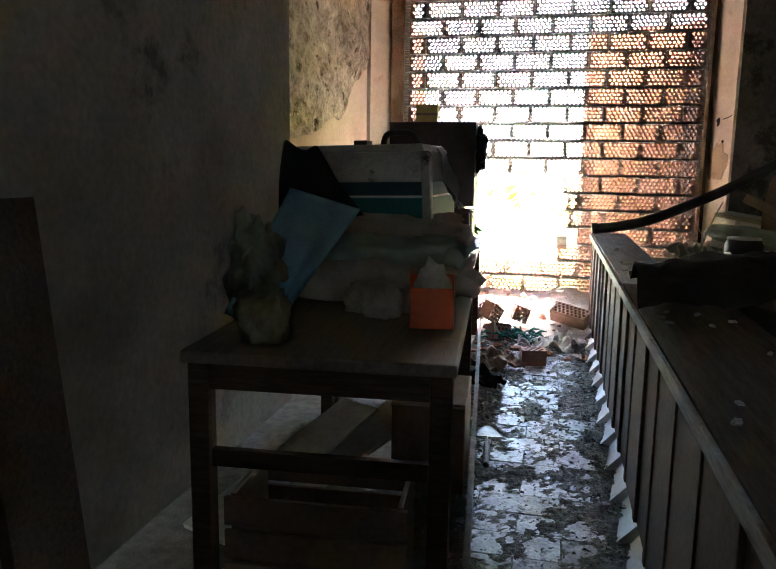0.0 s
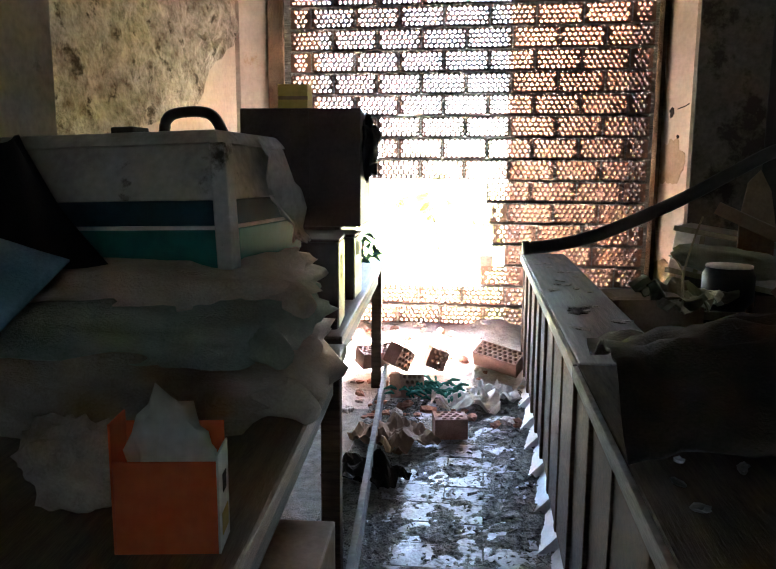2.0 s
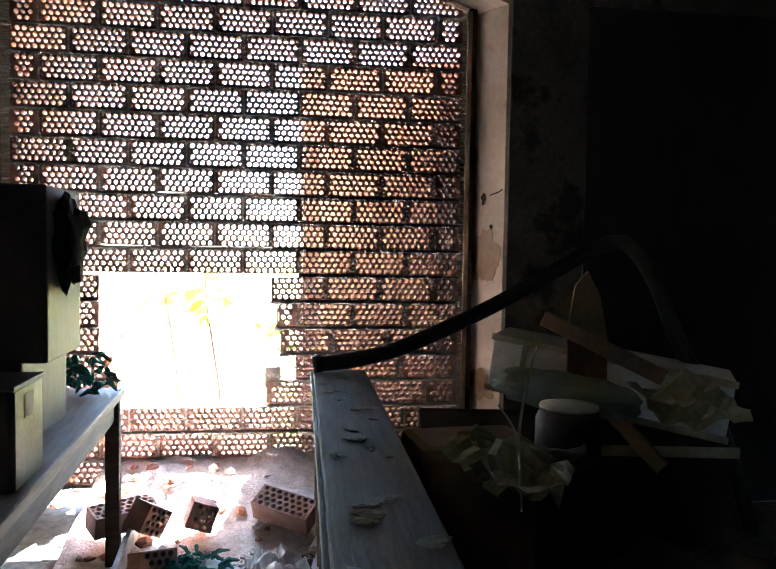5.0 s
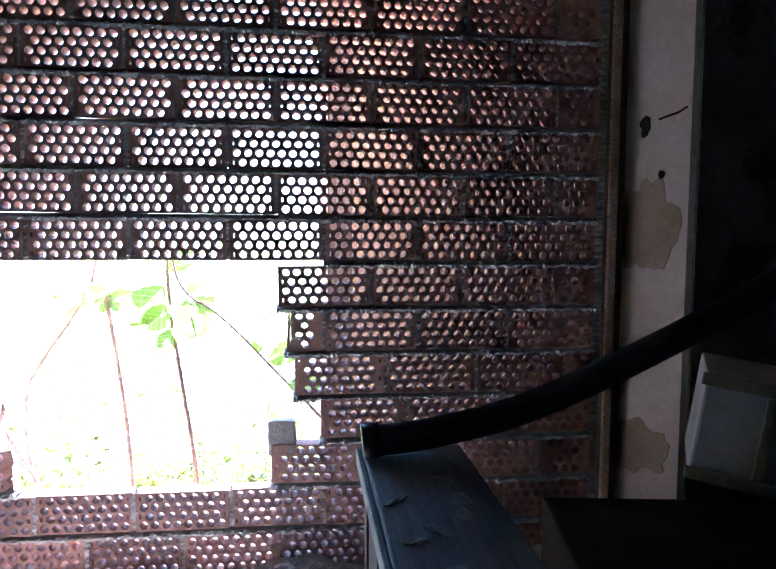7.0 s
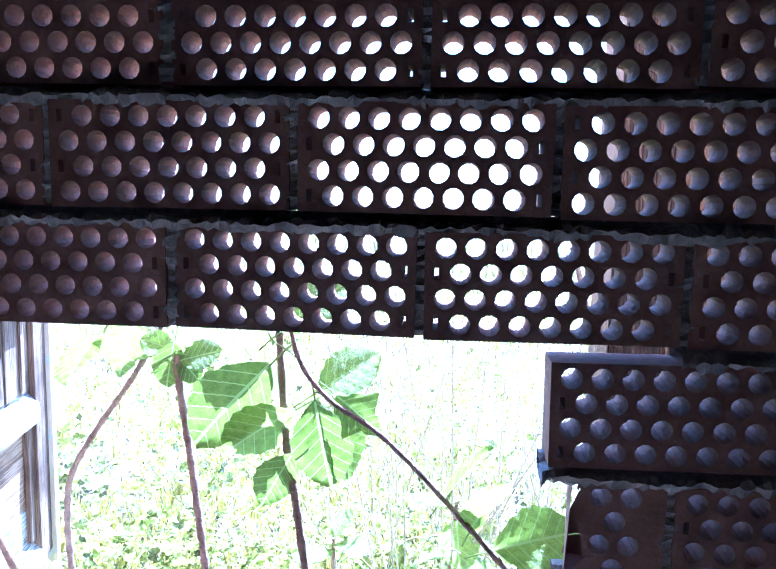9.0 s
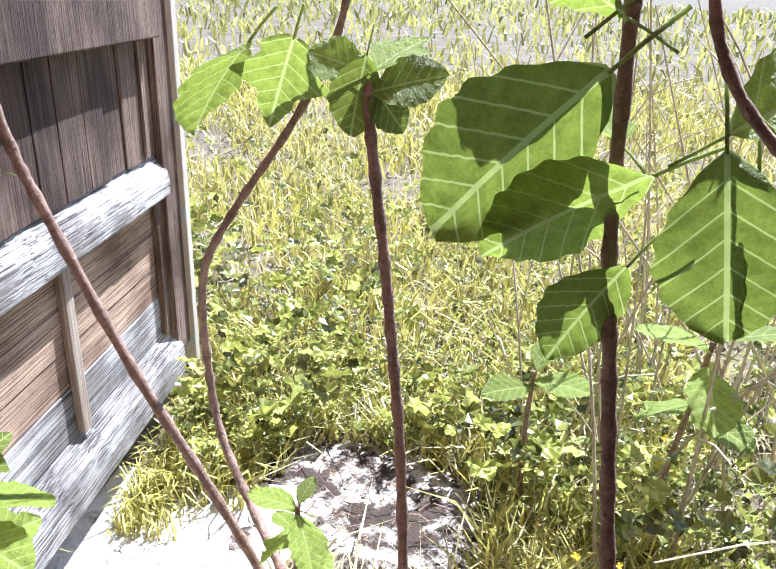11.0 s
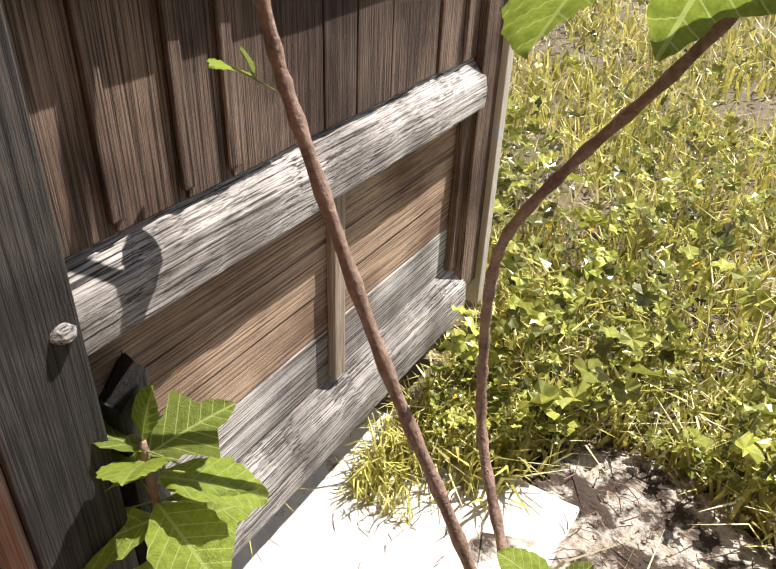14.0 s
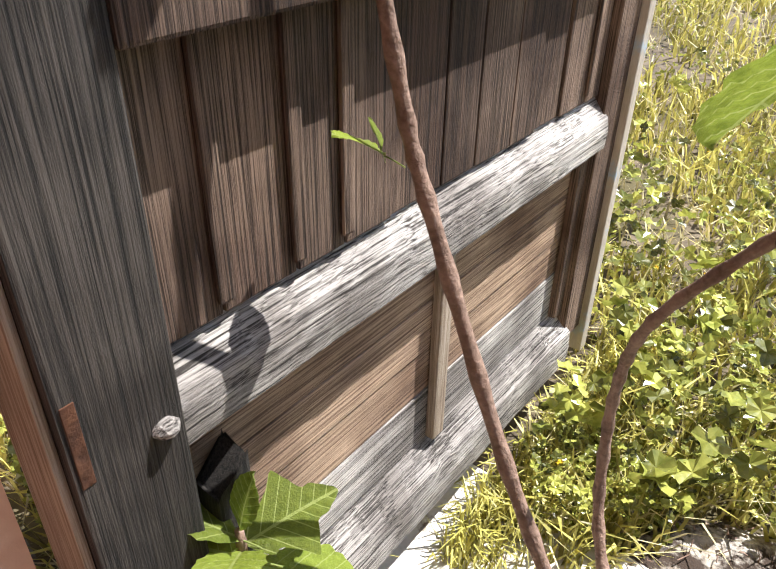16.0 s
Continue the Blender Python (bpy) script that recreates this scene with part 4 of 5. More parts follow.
part("cloth", cloth_sheet(24, 28, lambda u, v: (-0.21 + 0.62 * u + 0.05 * v, -0.62 + 0.80 * v - 0.20 * u * v, 0.022 + 0.16 * u * (0.5 + 0.5 * v) + 0.10 * math.sin(math.pi * min(v * 1.15, 1.0)) * (1 - 0.5 * u) + 0.014 * math.sin(11 * u + 7 * v) + 0.03 * noise.noise(Vector((u * 5, v * 6, 2))) + 0.014 * noise.noise(Vector((u * 13, v * 15, 5)))), 0.008), M_CANVAS, flap, smooth=True)
for i, (x, y, z, rx, rz, sx) in enumerate(((2.00, -2.05, 0.80, 20, 35, 0.30), (2.10, -1.85, 0.78, -14, -20, 0.36), (1.98, -2.25, 0.83, 8, 60, 0.24), (2.55, -1.95, 0.93, 25, 10, 0.28))):
    pp = thing("crumpled_paper", pose(x, y, z, rx, 0, rz), "crumpled yellowed paper sheet on the heap", "paper", "papers on the heap")
    part("sheet", cloth_sheet(9, 9, lambda u, v, k=i: (sx * (u - 0.5), 0.20 * (v - 0.5), 0.05 * noise.noise(Vector((u * 4 + k, v * 4, k))) + 0.03 * math.sin(6 * u + k) * v), 0.003), M_PAPER, pp)
for i, (x, y, z, ry, rz, l) in enumerate(((2.62, -1.20, 0.98, 24, -30, 0.50), (2.80, -1.15, 0.60, 40, -50, 0.28))):
    w2 = thing("bed_slat", pose(x, y, z, 0, ry, rz), "brown slat of broken furniture on the heap", "slat", "slats")
    part("slat", box(-l / 2, l / 2, -0.012, 0.012, -0.03, 0.03, 0.003), M_CARD, w2)
sp = thing("spade", pose(2.62, -1.05, 0.78, -12, 6, 10), "dull spade blade standing up in the heap", "spade")
bl = extrude_outline([(-0.085, 0.0), (0.10, 0.0), (0.105, 0.22), (0.07, 0.40), (0.01, 0.50), (-0.05, 0.43), (-0.085, 0.24)], -0.004, 0.004)
part("blade", bl, M_CARD, sp)
part("socket", tube([(0.0, 0, -0.25), (0.0, 0, 0.12)], [0.018, 0.014], 8), M_CARD, sp)
pot = thing("black_pot", pose(2.28, -1.75, 0.70), "dark round pot with a pale rim", "pot")
part("body", tube([(0, 0, 0), (0, 0, 0.04), (0, 0, 0.14), (0, 0, 0.17)], [0.07, 0.10, 0.10, 0.085], 18), M_RUBBER, pot, smooth=True)
part("rim", tube([(0, 0, 0.171), (0, 0, 0.181)], [0.09, 0.088], 18), M_WHITE, pot, smooth=True)
for i, (pts, rad) in enumerate(((((1.95, -2.3, 0.82), (2.0, -2.15, 0.92), (2.07, -2.0, 1.02), (2.12, -1.9, 1.08)), 0.004), (((1.93, -2.4, 0.80), (1.98, -2.2, 0.90), (1.96, -2.1, 0.96)), 0.003))):
    sw = thing("dry_straw", pose(0, 0, 0), "thin dry stalk poking out of the heap", "straw", "straws")
    ln = smooth_line(pts, 5)
    part("stalk", tube(ln, [rad] * len(ln), 5), M_PAPER, sw)
lean = thing("leaning_plank", pose(0.02, -4.55, 0, 0, -6.0, 0), "dark plank leaning against the side wall", "plank")
part("plank", box(-0.02, 0.02, -0.16, 0.10, 0, 2.5, 0.004), M_DARKWOOD, lean)

# ---------------------------------------------------------------- floor: tiles, rubble, litter
tile_me = finish(box(-0.149, 0.149, -0.0745, 0.0745, -0.010, 0.0, 0.0025))
tile_me.materials.append(M_FLOOR)
r = random.Random(21)
rowi, ty = 0, -5.95
while ty < -0.05:
    tx = 0.86 + (0.15 if rowi % 2 else 0.0)
    while tx < 1.72:
        part("tile", tile_me, M_FLOOR, floor, "", pose(tx, ty, 0.003 + r.uniform(-0.0025, 0.0015), r.gauss(0, 0.35), r.gauss(0, 0.35), r.gauss(0, 0.4)))
        tx += 0.302
    ty += 0.1525
    rowi += 1
grit = bmesh.new()
for k in range(15000):
    y = -0.15 - 5.4 * r.random() ** 1.25
    side = r.random()
    x = 0.80 + 0.20 * r.random() if side < 0.36 else (1.60 - 0.17 * r.random() ** 1.6 if side < 0.72 else r.uniform(0.86, 1.6))
    s = r.uniform(0.003, 0.012) * (2.3 if r.random() < 0.06 else 1)
    q = [Vector((r.uniform(-1, 1), r.uniform(-1, 1), r.uniform(0.0, 0.9))).normalized() * s * r.uniform(0.7, 1.3) for _ in range(4)]
    vs = [grit.verts.new(Vector((x, y, 0.006)) + v) for v in q]
    for f in ((0, 1, 2), (0, 2, 3), (0, 3, 1), (1, 3, 2)):
        grit.faces.new([vs[i] for i in f])
M_CRUST = surface("dark_dirt", (0.06, 0.055, 0.05), (0.24, 0.225, 0.205), 25, 0.95, 1.0, fine=140, depth=0.02)
tagged(part("grit", grit, M_CRUST), "dark grit and plaster crumbs scattered on the tiles", "debris", "", "stuff")

# crust of trodden dirt that leaves the tiles bare in places
CX, CY = 70, 420
crust_v = []
for i in range(CX + 1):
    for j in range(CY + 1):
        x, y = 0.72 + 0.98 * i / CX, -5.95 + 5.2 * j / CY
        q = Vector((x * 9, y * 6, 7))
        rim = min(1.0, abs(x - (1.20 - 0.02 * (y + 3))) / 0.42)
        h = 0.55 * noise.noise(q) + 0.45 * noise.noise(q * 2.7) + 0.35 * noise.noise(q * 7.1) + 0.75 * rim ** 2 - 0.13
        crust_v.append((x, y, 0.0035 + 0.013 * max(-0.6, min(h, 0.9)) + 0.004 * noise.noise(q * 14)))
crust_f = [(i * (CY + 1) + j, (i + 1) * (CY + 1) + j, (i + 1) * (CY + 1) + j + 1, i * (CY + 1) + j + 1) for i in range(CX) for j in range(CY)]
crust = bpy.data.meshes.new("dirt_crust")
crust.from_pydata(crust_v, [], crust_f)
tagged(part("dirt_crust", crust, M_CRUST), "crust of dark trodden dirt over the floor tiles", "dirt", "", "stuff")

bank = bmesh.new()
NX, NY = 44, 24
grid = []
for i in range(NX + 1):
    col = []
    for j in range(NY + 1):
        x, y = 0.46 + 1.80 * i / NX, -1.15 + 1.14 * j / NY
        f = max(0.0, (j / NY - 0.25) / 0.75)
        h = 0.30 * f ** 1.2 * (0.80 + 0.45 * noise.noise(Vector((x * 2.5, y * 2.5, 3)))) + 0.035 * noise.noise(Vector((x * 9, y * 9, 1))) * f - 0.006
        col.append(bank.verts.new((x, y, h)))
    grid.append(col)
for i in range(NX):
    for j in range(NY):
        bank.faces.new((grid[i][j], grid[i + 1][j], grid[i + 1][j + 1], grid[i][j + 1]))
M_RUBBLE = surface("rubble", (0.42, 0.34, 0.29), (0.74, 0.66, 0.59), 18, 0.95, 1.0, fine=90, depth=0.02)
tagged(part("rubble_bank", bank, M_RUBBLE), "bank of crushed brick and plaster rubble below the broken wall", "rubble", "", "stuff")
M_CHUNK = surface("brick_chunk", (0.26, 0.11, 0.07), (0.50, 0.28, 0.20), 12, 0.95, 0.6, vary=0.25, fine=90)
for k in range(110):
    y = -0.06 - 1.35 * r.random() ** 1.5
    x = r.uniform(0.55, 1.55) if y < -0.5 else r.uniform(0.1, 2.1)
    s = r.uniform(0.015, 0.05)
    f = max(0.0, ((y + 1.15) / 1.14 - 0.25) / 0.75)
    z = 0.30 * f ** 1.2 * (0.80 + 0.45 * noise.noise(Vector((x * 2.5, y * 2.5, 3)))) if f > 0 else 0.004
    ck = part("rubble_chunk", lump((s, s * r.uniform(0.6, 1.0), s * r.uniform(0.4, 0.7)), k, 0.5, 1, 0.6), M_CHUNK if r.random() < 0.65 else M_RUBBLE, None, "", pose(x, y, z + s * 0.22, 0, 0, r.uniform(0, 360)))
    tagged(ck, "broken chunk of brick or plaster on the floor", "rubble", "rubble chunks")
LOOSE = [(1.155, -1.50, 0.104, -90, 0, 10, 0.155), (1.40, -0.62, 0.20, -64, 8, -28, 0.28), (0.93, -1.02, 0.10, -20, 10, 40, 0.16), (0.70, -0.62, 0.20, -78, 0, 35, 0.28), (0.86, -0.72, 0.16, 10, 30, 60, 0.15), (1.05, -0.66, 0.15, 0, 20, 15, 0.13)]
for x, y, z, rx, ry, rz, ln in LOOSE:
    lbm = perforated_brick(ln, 1 if ln < 0.15 else 0, 10)
    lbm.transform(Matrix.Diagonal((1, 1.75, 1, 1)))
    lb = part("loose_brick", finish(lbm), M_BRICK, None, "", pose(x, y, z, rx, ry, rz))
    tagged(lb, "red perforated brick lying loose on the floor", "brick", "loose bricks")
for i, (x, y, w, l, mt) in enumerate(((1.22, -1.02, 0.36, 0.30, M_WHITE), (1.38, -0.92, 0.22, 0.2, M_PLASTIC), (0.90, -1.62, 0.30, 0.34, M_CARD), (0.84, -2.05, 0.22, 0.30, M_CANVAS))):
    sh = thing("plastic_sheet" if i < 2 else "torn_sacking", pose(x, y, 0.02, 0, 0, 20 * i), "%s crumpled on the rubble" % ("white plastic sheet" if i < 2 else "torn brown sacking"), "sheet", "litter on the floor")
    part("sheet", cloth_sheet(14, 14, lambda u, v, k=i: (w * (u - 0.5), l * (v - 0.5), 0.025 + 0.06 * noise.noise(Vector((u * 5 + 3 * k, v * 5, k))) + 0.02 * math.sin(12 * u + 5 * v)), 0.003), mt, sh)
gn = thing("green_netting", pose(1.02, -0.98, 0.03), "torn green netting on the rubble", "netting")
nb = bmesh.new()
for k in range(90):
    p = Vector((r.uniform(-0.17, 0.17), r.uniform(-0.13, 0.13), r.uniform(0.0, 0.06)))
    q = p + Vector((r.uniform(-0.09, 0.09), r.uniform(-0.07, 0.07), r.uniform(-0.02, 0.03)))
    tube([p, (p + q) / 2 + Vector((0, 0, 0.015)), q], [0.005, 0.010, 0.004], 4, True, nb)
part("tangle", nb, M_GREENMESH, gn)
tw = thing("trowel", pose(0.985, -2.82, 0.012, 0, 0, 4), "small steel trowel lying on the tiles", "trowel")
part("blade", extrude_outline([(-0.075, 0.07), (0.075, 0.07), (0.015, -0.07), (-0.015, -0.07)], -0.0015, 0.0015), M_STEEL, tw, "", pose(0, 0, 0.002, -90, 0, 0) @ Matrix.Diagonal((1, 1, -1, 1)))
part("shank", tube([(0, -0.07, 0.004), (0, -0.14, 0.018), (0, -0.20, 0.020)], [0.006, 0.006, 0.008], 6), M_STEEL, tw)
part("handle", tube([(0, -0.20, 0.020), (0, -0.30, 0.018), (0, -0.42, 0.014)], [0.014, 0.017, 0.013], 8), M_OLDBOARD, tw, "pale wooden handle")

# ---------------------------------------------------------------- garden
M_EARTH = surface("dry_earth", (0.05, 0.038, 0.025), (0.20, 0.16, 0.11), 3, 0.95, 0.8, fine=40, stain_or_shade=(0.09, 0.075, 0.035), stain_scale=1.2, stain_at=0.50)
M_SLAB = surface("pale_slab", (0.50, 0.47, 0.42), (0.72, 0.69, 0.64), 9, 0.9, 0.5, fine=60, stain_or_shade=(0.22, 0.17, 0.12), stain_scale=11, stain_at=0.60)
# The dark blotches paint dappled leaf shade onto the pale soil
M_SOIL = surface("dappled_soil", (0.24, 0.19, 0.14), (0.62, 0.58, 0.52), 13, 0.95, 0.9, fine=70, stain_or_shade=(0.05, 0.034, 0.025), stain_scale=8, stain_at=0.45, depth=0.02)
M_BARK = surface("fig_bark", (0.14, 0.082, 0.058), (0.38, 0.255, 0.195), 34, 0.75, 0.6, fine=150)
M_FIGLEAF = surface("fig_leaf", (0.15, 0.20, 0.025), (0.30, 0.37, 0.055), 12, 0.34, 0.6, fine=60, vary=0.28, through_light=0.5)
M_GRASS = surface("grass", (0.33, 0.31, 0.055), (0.64, 0.58, 0.18), 5, 0.45, 0.0, island=0.6, through_light=0.3)
M_STRAW = surface("dry_grass", (0.50, 0.44, 0.22), (0.76, 0.68, 0.40), 5, 0.6, 0.0, island=0.5, through_light=0.25)
M_MALLOW = surface("mallow_leaf", (0.12, 0.145, 0.02), (0.42, 0.42, 0.10), 14, 0.26, 0.2, island=0.75, spec=0.6, through_light=0.3)
M_YELLOW = surface("yellow_petal", (0.60, 0.38, 0.01), (0.75, 0.52, 0.03), 8, 0.6, 0.0, through_light=0.2)
M_STALK = surface("dry_stalk", (0.30, 0.25, 0.16), (0.52, 0.46, 0.34), 12, 0.8, 0.2)

M_LITTER = surface("dry_litter", (0.16, 0.115, 0.08), (0.46, 0.38, 0.28), 30, 0.85, 0.1)
ground = bmesh.new()
bmesh.ops.create_grid(ground, x_segments=90, y_segments=60, size=1.0)
for v in ground.verts:
    x, y = v.co.x, v.co.y
    v.co.x = 0.5 + 5 * x + 295 * x ** 5
    v.co.y = -0.60 + 6 * (y + 1) / 2 + 494 * ((y + 1) / 2) ** 4
    v.co.z = -0.012 + 0.035 * noise.noise(Vector((v.co.x * 0.9, v.co.y * 0.9, 2)))
tagged(part("ground", ground, M_EARTH, None, "", GROUND), "dry earth of a weedy garden", "ground", "", "structure")
slab = thing("stone_slab", GROUND @ pose(0.14, 0.66, 0.0, 0, 0, 22), "pale dusty stone slab at the foot of the door", "slab")
sb = box(-0.24, 0.24, -0.42, 0.34, -0.03, 0.012, 0.008)
part("stone", sb, M_SLAB, slab)

dust = bmesh.new()
ctr = dust.verts.new((0, 0, 0.006))
ring, ring2 = [], []
for k in range(48):
    a = 2 * math.pi * k / 48
    q = 1 + 0.35 * noise.noise(Vector((math.cos(a) * 2.2, math.sin(a) * 2.2, 5))) + 0.12 * noise.noise(Vector((math.cos(a) * 8, math.sin(a) * 8, 2)))
    ring.append(dust.verts.new((0.30 * q * math.cos(a), 0.25 * q * math.sin(a), 0.008 + 0.012 * noise.noise(Vector((a * 3, 0, 1))))))
    ring2.append(dust.verts.new((0.40 * q * math.cos(a), 0.34 * q * math.sin(a), -0.03)))
for k in range(48):
    j = (k + 1) % 48
    dust.faces.new((ctr, ring[k], ring[j]))
    dust.faces.new((ring[k], ring2[k], ring2[j], ring[j]))
tagged(part("dust_patch", dust, M_SOIL, None, "", GROUND @ pose(0.34, 1.08, 0.003, 0, 0, 25) @ Matrix.Diagonal((0.88, 0.82, 0.9, 1))), "patch of pale dusty soil beside the slab, with leaf shade painted in", "soil", "", "structure")
twigs = bmesh.new()
tr = random.Random(77)
for k in range(260):
    x, y = tr.gauss(0.42, 0.26), tr.gauss(1.12, 0.22)
    a, ln_ = tr.uniform(0, math.pi), tr.uniform(0.008, 0.075) * tr.random() + 0.006
    if y > 0.45:
        bx, by = tr.gauss(0, 0.18) * ln_, tr.gauss(0, 0.18) * ln_
        tube([(x, y, 0.016 + tr.uniform(0, 0.010)), (x + math.cos(a) * ln_ * 0.5 + bx, y + math.sin(a) * ln_ * 0.5 + by, 0.018 + tr.uniform(0, 0.014)), (x + math.cos(a) * ln_, y + math.sin(a) * ln_, 0.016 + tr.uniform(0, 0.02))], [0.0014, 0.0013, 0.0008], 3, False, twigs)
tagged(part("twig_litter", twigs, M_BARK, None, "", GROUND), "thin brown twigs strewn on the pale soil", "twigs", "", "stuff")


def veined(m):
    """Pale ribs that run from the middle of a leaf to its rim."""
    nt = m.node_tree
    n, l = nt.nodes, nt.links
    b = n["Principled BSDF"]
    src = b.inputs["Base Color"].links[0].from_socket
    tc, sp = n.new("ShaderNodeTexCoord"), n.new("ShaderNodeSeparateXYZ")
    l.new(tc.outputs["Object"], sp.inputs[0])

    def calc(op, a, c, d=0.0):
        k = n.new("ShaderNodeMath")
        k.operation = op
        for i, v in enumerate((a, c, d)):
            if isinstance(v, float):
                k.inputs[i].default_value = v
            else:
                l.new(v, k.inputs[i])
        return k.outputs[0]

    ax = calc("ABSOLUTE", sp.outputs[0], 0.0)
    slant = calc("MULTIPLY_ADD", ax, -5.2, calc("MULTIPLY", sp.outputs[1], 7.0))
    side = calc("LESS_THAN", calc("PINGPONG", slant, 0.5), 0.045)
    mid = calc("LESS_THAN", ax, 0.014)
    f = calc("MULTIPLY", calc("MAXIMUM", side, mid), 0.75)
    mx = n.new("ShaderNodeMix")
    mx.data_type = "RGBA"
    l.new(f, mx.inputs["Factor"])
    l.new(src, mx.inputs["A"])
    mx.inputs["B"].default_value = (0.42, 0.48, 0.16, 1)
    l.new(mx.outputs["Result"], b.inputs["Base Color"])
    for node in list(n):
        if node.type == "BSDF_TRANSLUCENT":
            l.new(mx.outputs["Result"], node.inputs["Color"])


veined(M_FIGLEAF)


def fig_leaf(size, seed, lobes=True):
    """A fig leaf along +y from its stalk: three blunt lobes or one, quilted between the ribs, scalloped at the rim."""
    b = bmesh.new()
    n, m = 30, 5

    def half_width(y):
        if lobes:
            return 0.17 * math.sin(math.pi * min(y, 1.0) ** 0.7) ** 0.55 + 0.30 * math.exp(-((y - 0.47) / 0.15) ** 2) + 0.10 * math.exp(-((y - 0.16) / 0.10) ** 2) + 0.05 * math.exp(-((y - 0.80) / 0.10) ** 2)
        return 0.345 * math.sin(math.pi * y ** 1.12) ** 0.72

    rows = []
    for i in range(n + 1):
        y = 0.004 + 0.992 * i / n
        w = max(half_width(y), 0.004)
        row = []
        for k in range(-m, m + 1):
            f = k / m
            x = w * f * (1 + 0.045 * math.sin(y * 40 + seed) * abs(f))
            rise = 0.10 * abs(f) * w - 0.16 * (y - 0.35) ** 2 + 0.05 * f * math.sin(seed * 1.7)
            quilt = 0.020 * abs(math.sin(math.pi * (7.0 * y - 5.2 * abs(x)))) * min(1.0, abs(f) * 2.5)
            lift = 0.12 * max(0.0, abs(x) - 0.2)
            row.append(b.verts.new((x, y + (lift if lobes else 0.0) * 1.6, rise + quilt + 0.02 * math.sin(9 * y + 2 * seed + 3 * f) * abs(f))))
        rows.append(row)
    for p, q in zip(rows, rows[1:]):
        for k in range(2 * m):
            b.faces.new((p[k], p[k + 1], q[k + 1], q[k]))
    tube([(0, -0.35, -0.04), (0, -0.15, -0.02), (0, 0.02, -0.018)], [0.012, 0.011, 0.010], 5, True, b)
    b.transform(Matrix.Diagonal((size, size, size, 1)))
    return b


LEAVES = [finish(fig_leaf(1.0, s, s % 3 == 2), True) for s in range(5)]
for me in LEAVES:
    me.materials.append(M_FIGLEAF)


def add_leaf(plant, place, way, size, k, roll=0.0, wide=1.0):
    up = Vector(way).normalized()
    m = Matrix.Translation(place) @ up.to_track_quat("Y", "Z").to_matrix().to_4x4() @ pose(0, 0, 0, 0, roll, 0) @ Matrix.Diagonal((size * wide, size, size, 1))
    return part("leaf", LEAVES[k % 5], M_FIGLEAF, plant, "", m)


def fig(name_label, line, r0, r1, leaves, wide=1.0, base=YARD):
    p = thing("fig_shoot", base, name_label, "fig tree", "fig shoots")
    if -0.1 < line[0][2] < 0.05:
        a, c = Vector(line[0]), Vector(line[1])
        line = [(a.x + 0.35 * (a.x - c.x), a.y + 0.35 * (a.y - c.y), -0.16)] + list(line)
    ln = smooth_line(line, 8)
    n = len(ln)
    rad = []
    for i in range(n):
        f = i / (n - 1)
        rad.append((r0 + (r1 - r0) * f) * (1.22 if i % 3 == 0 else 0.97))
    part("stem", tube(ln, rad, 9), M_BARK, p, smooth=True)
    for i, (place, way, size, roll) in enumerate(leaves):
        add_leaf(p, place, way, size, i + len(line), roll, wide)
    return p


fig("slender fig shoot leaning towards the open door", [(0.34, 0.77, -0.02), (0.25, 0.72, 0.22), (0.15, 0.66, 0.47), (0.045, 0.604, 0.765), (0.010, 0.585, 0.88), (-0.02, 0.555, 1.10), (-0.03, 0.54, 1.35)], 0.0105, 0.0078,
    [((0.012, 0.565, 0.832), (-0.9, -0.35, 0.10), 0.075, 20), ((0.004, 0.565, 0.834), (-0.35, -0.1, 0.6), 0.036, 40), ((-0.03, 0.54, 1.34), (0.3, 0.4, 0.5), 0.16, 0), ((-0.03, 0.54, 1.34), (-0.5, 0.1, 0.5), 0.15, 30)])
fig("curved fig shoot bowing outwards from the ground", [(0.36, 0.80, -0.02), (0.24, 0.85, 0.07), (0.13, 0.885, 0.20), (0.09, 0.90, 0.36), (0.105, 0.88, 0.50), (0.155, 0.85, 0.625), (0.235, 0.86, 0.755), (0.335, 0.875, 0.895), (0.415, 0.89, 1.04), (0.44, 0.91, 1.2)], 0.0105, 0.0055,
    [((0.375, 0.73, 1.045), (-0.40, 0.06, -0.40), 0.205, 0), ((0.43, 0.76, 1.05), (-0.20, 0.10, -0.35), 0.16, 25), ((0.44, 0.92, 1.14), (-0.5, 0.35, -0.1), 0.14, 10)])
HOUSE = pose(0, 0, 0)
NEAR = Matrix.Translation((0.194, -0.099, 0.259)) @ Matrix.Diagonal((0.8, 0.8, 0.8, 1))
fig("straight brown fig stem with large leaves on top", [(0.770, 0.47, -0.03), (0.760, 0.47, 0.30), (0.742, 0.47, 0.58), (0.722, 0.475, 0.74), (0.705, 0.48, 0.86), (0.682, 0.49, 0.99), (0.675, 0.495, 1.05)], 0.0076, 0.0062,
    [((0.675, 0.487, 1.08), (-0.03, -0.01, -0.16), 0.09, 65), ((0.68, 0.49, 1.04), (0.10, 0.0, 0.03), 0.09, 60), ((0.675, 0.49, 1.06), (-0.12, 0.02, 0.03), 0.08, -55), ((0.676, 0.495, 1.05), (0.06, 0.02, -0.08), 0.07, 75), ((0.676, 0.495, 1.06), (0.06, 0.10, 0.05), 0.10, 0)], 1.0, HOUSE)
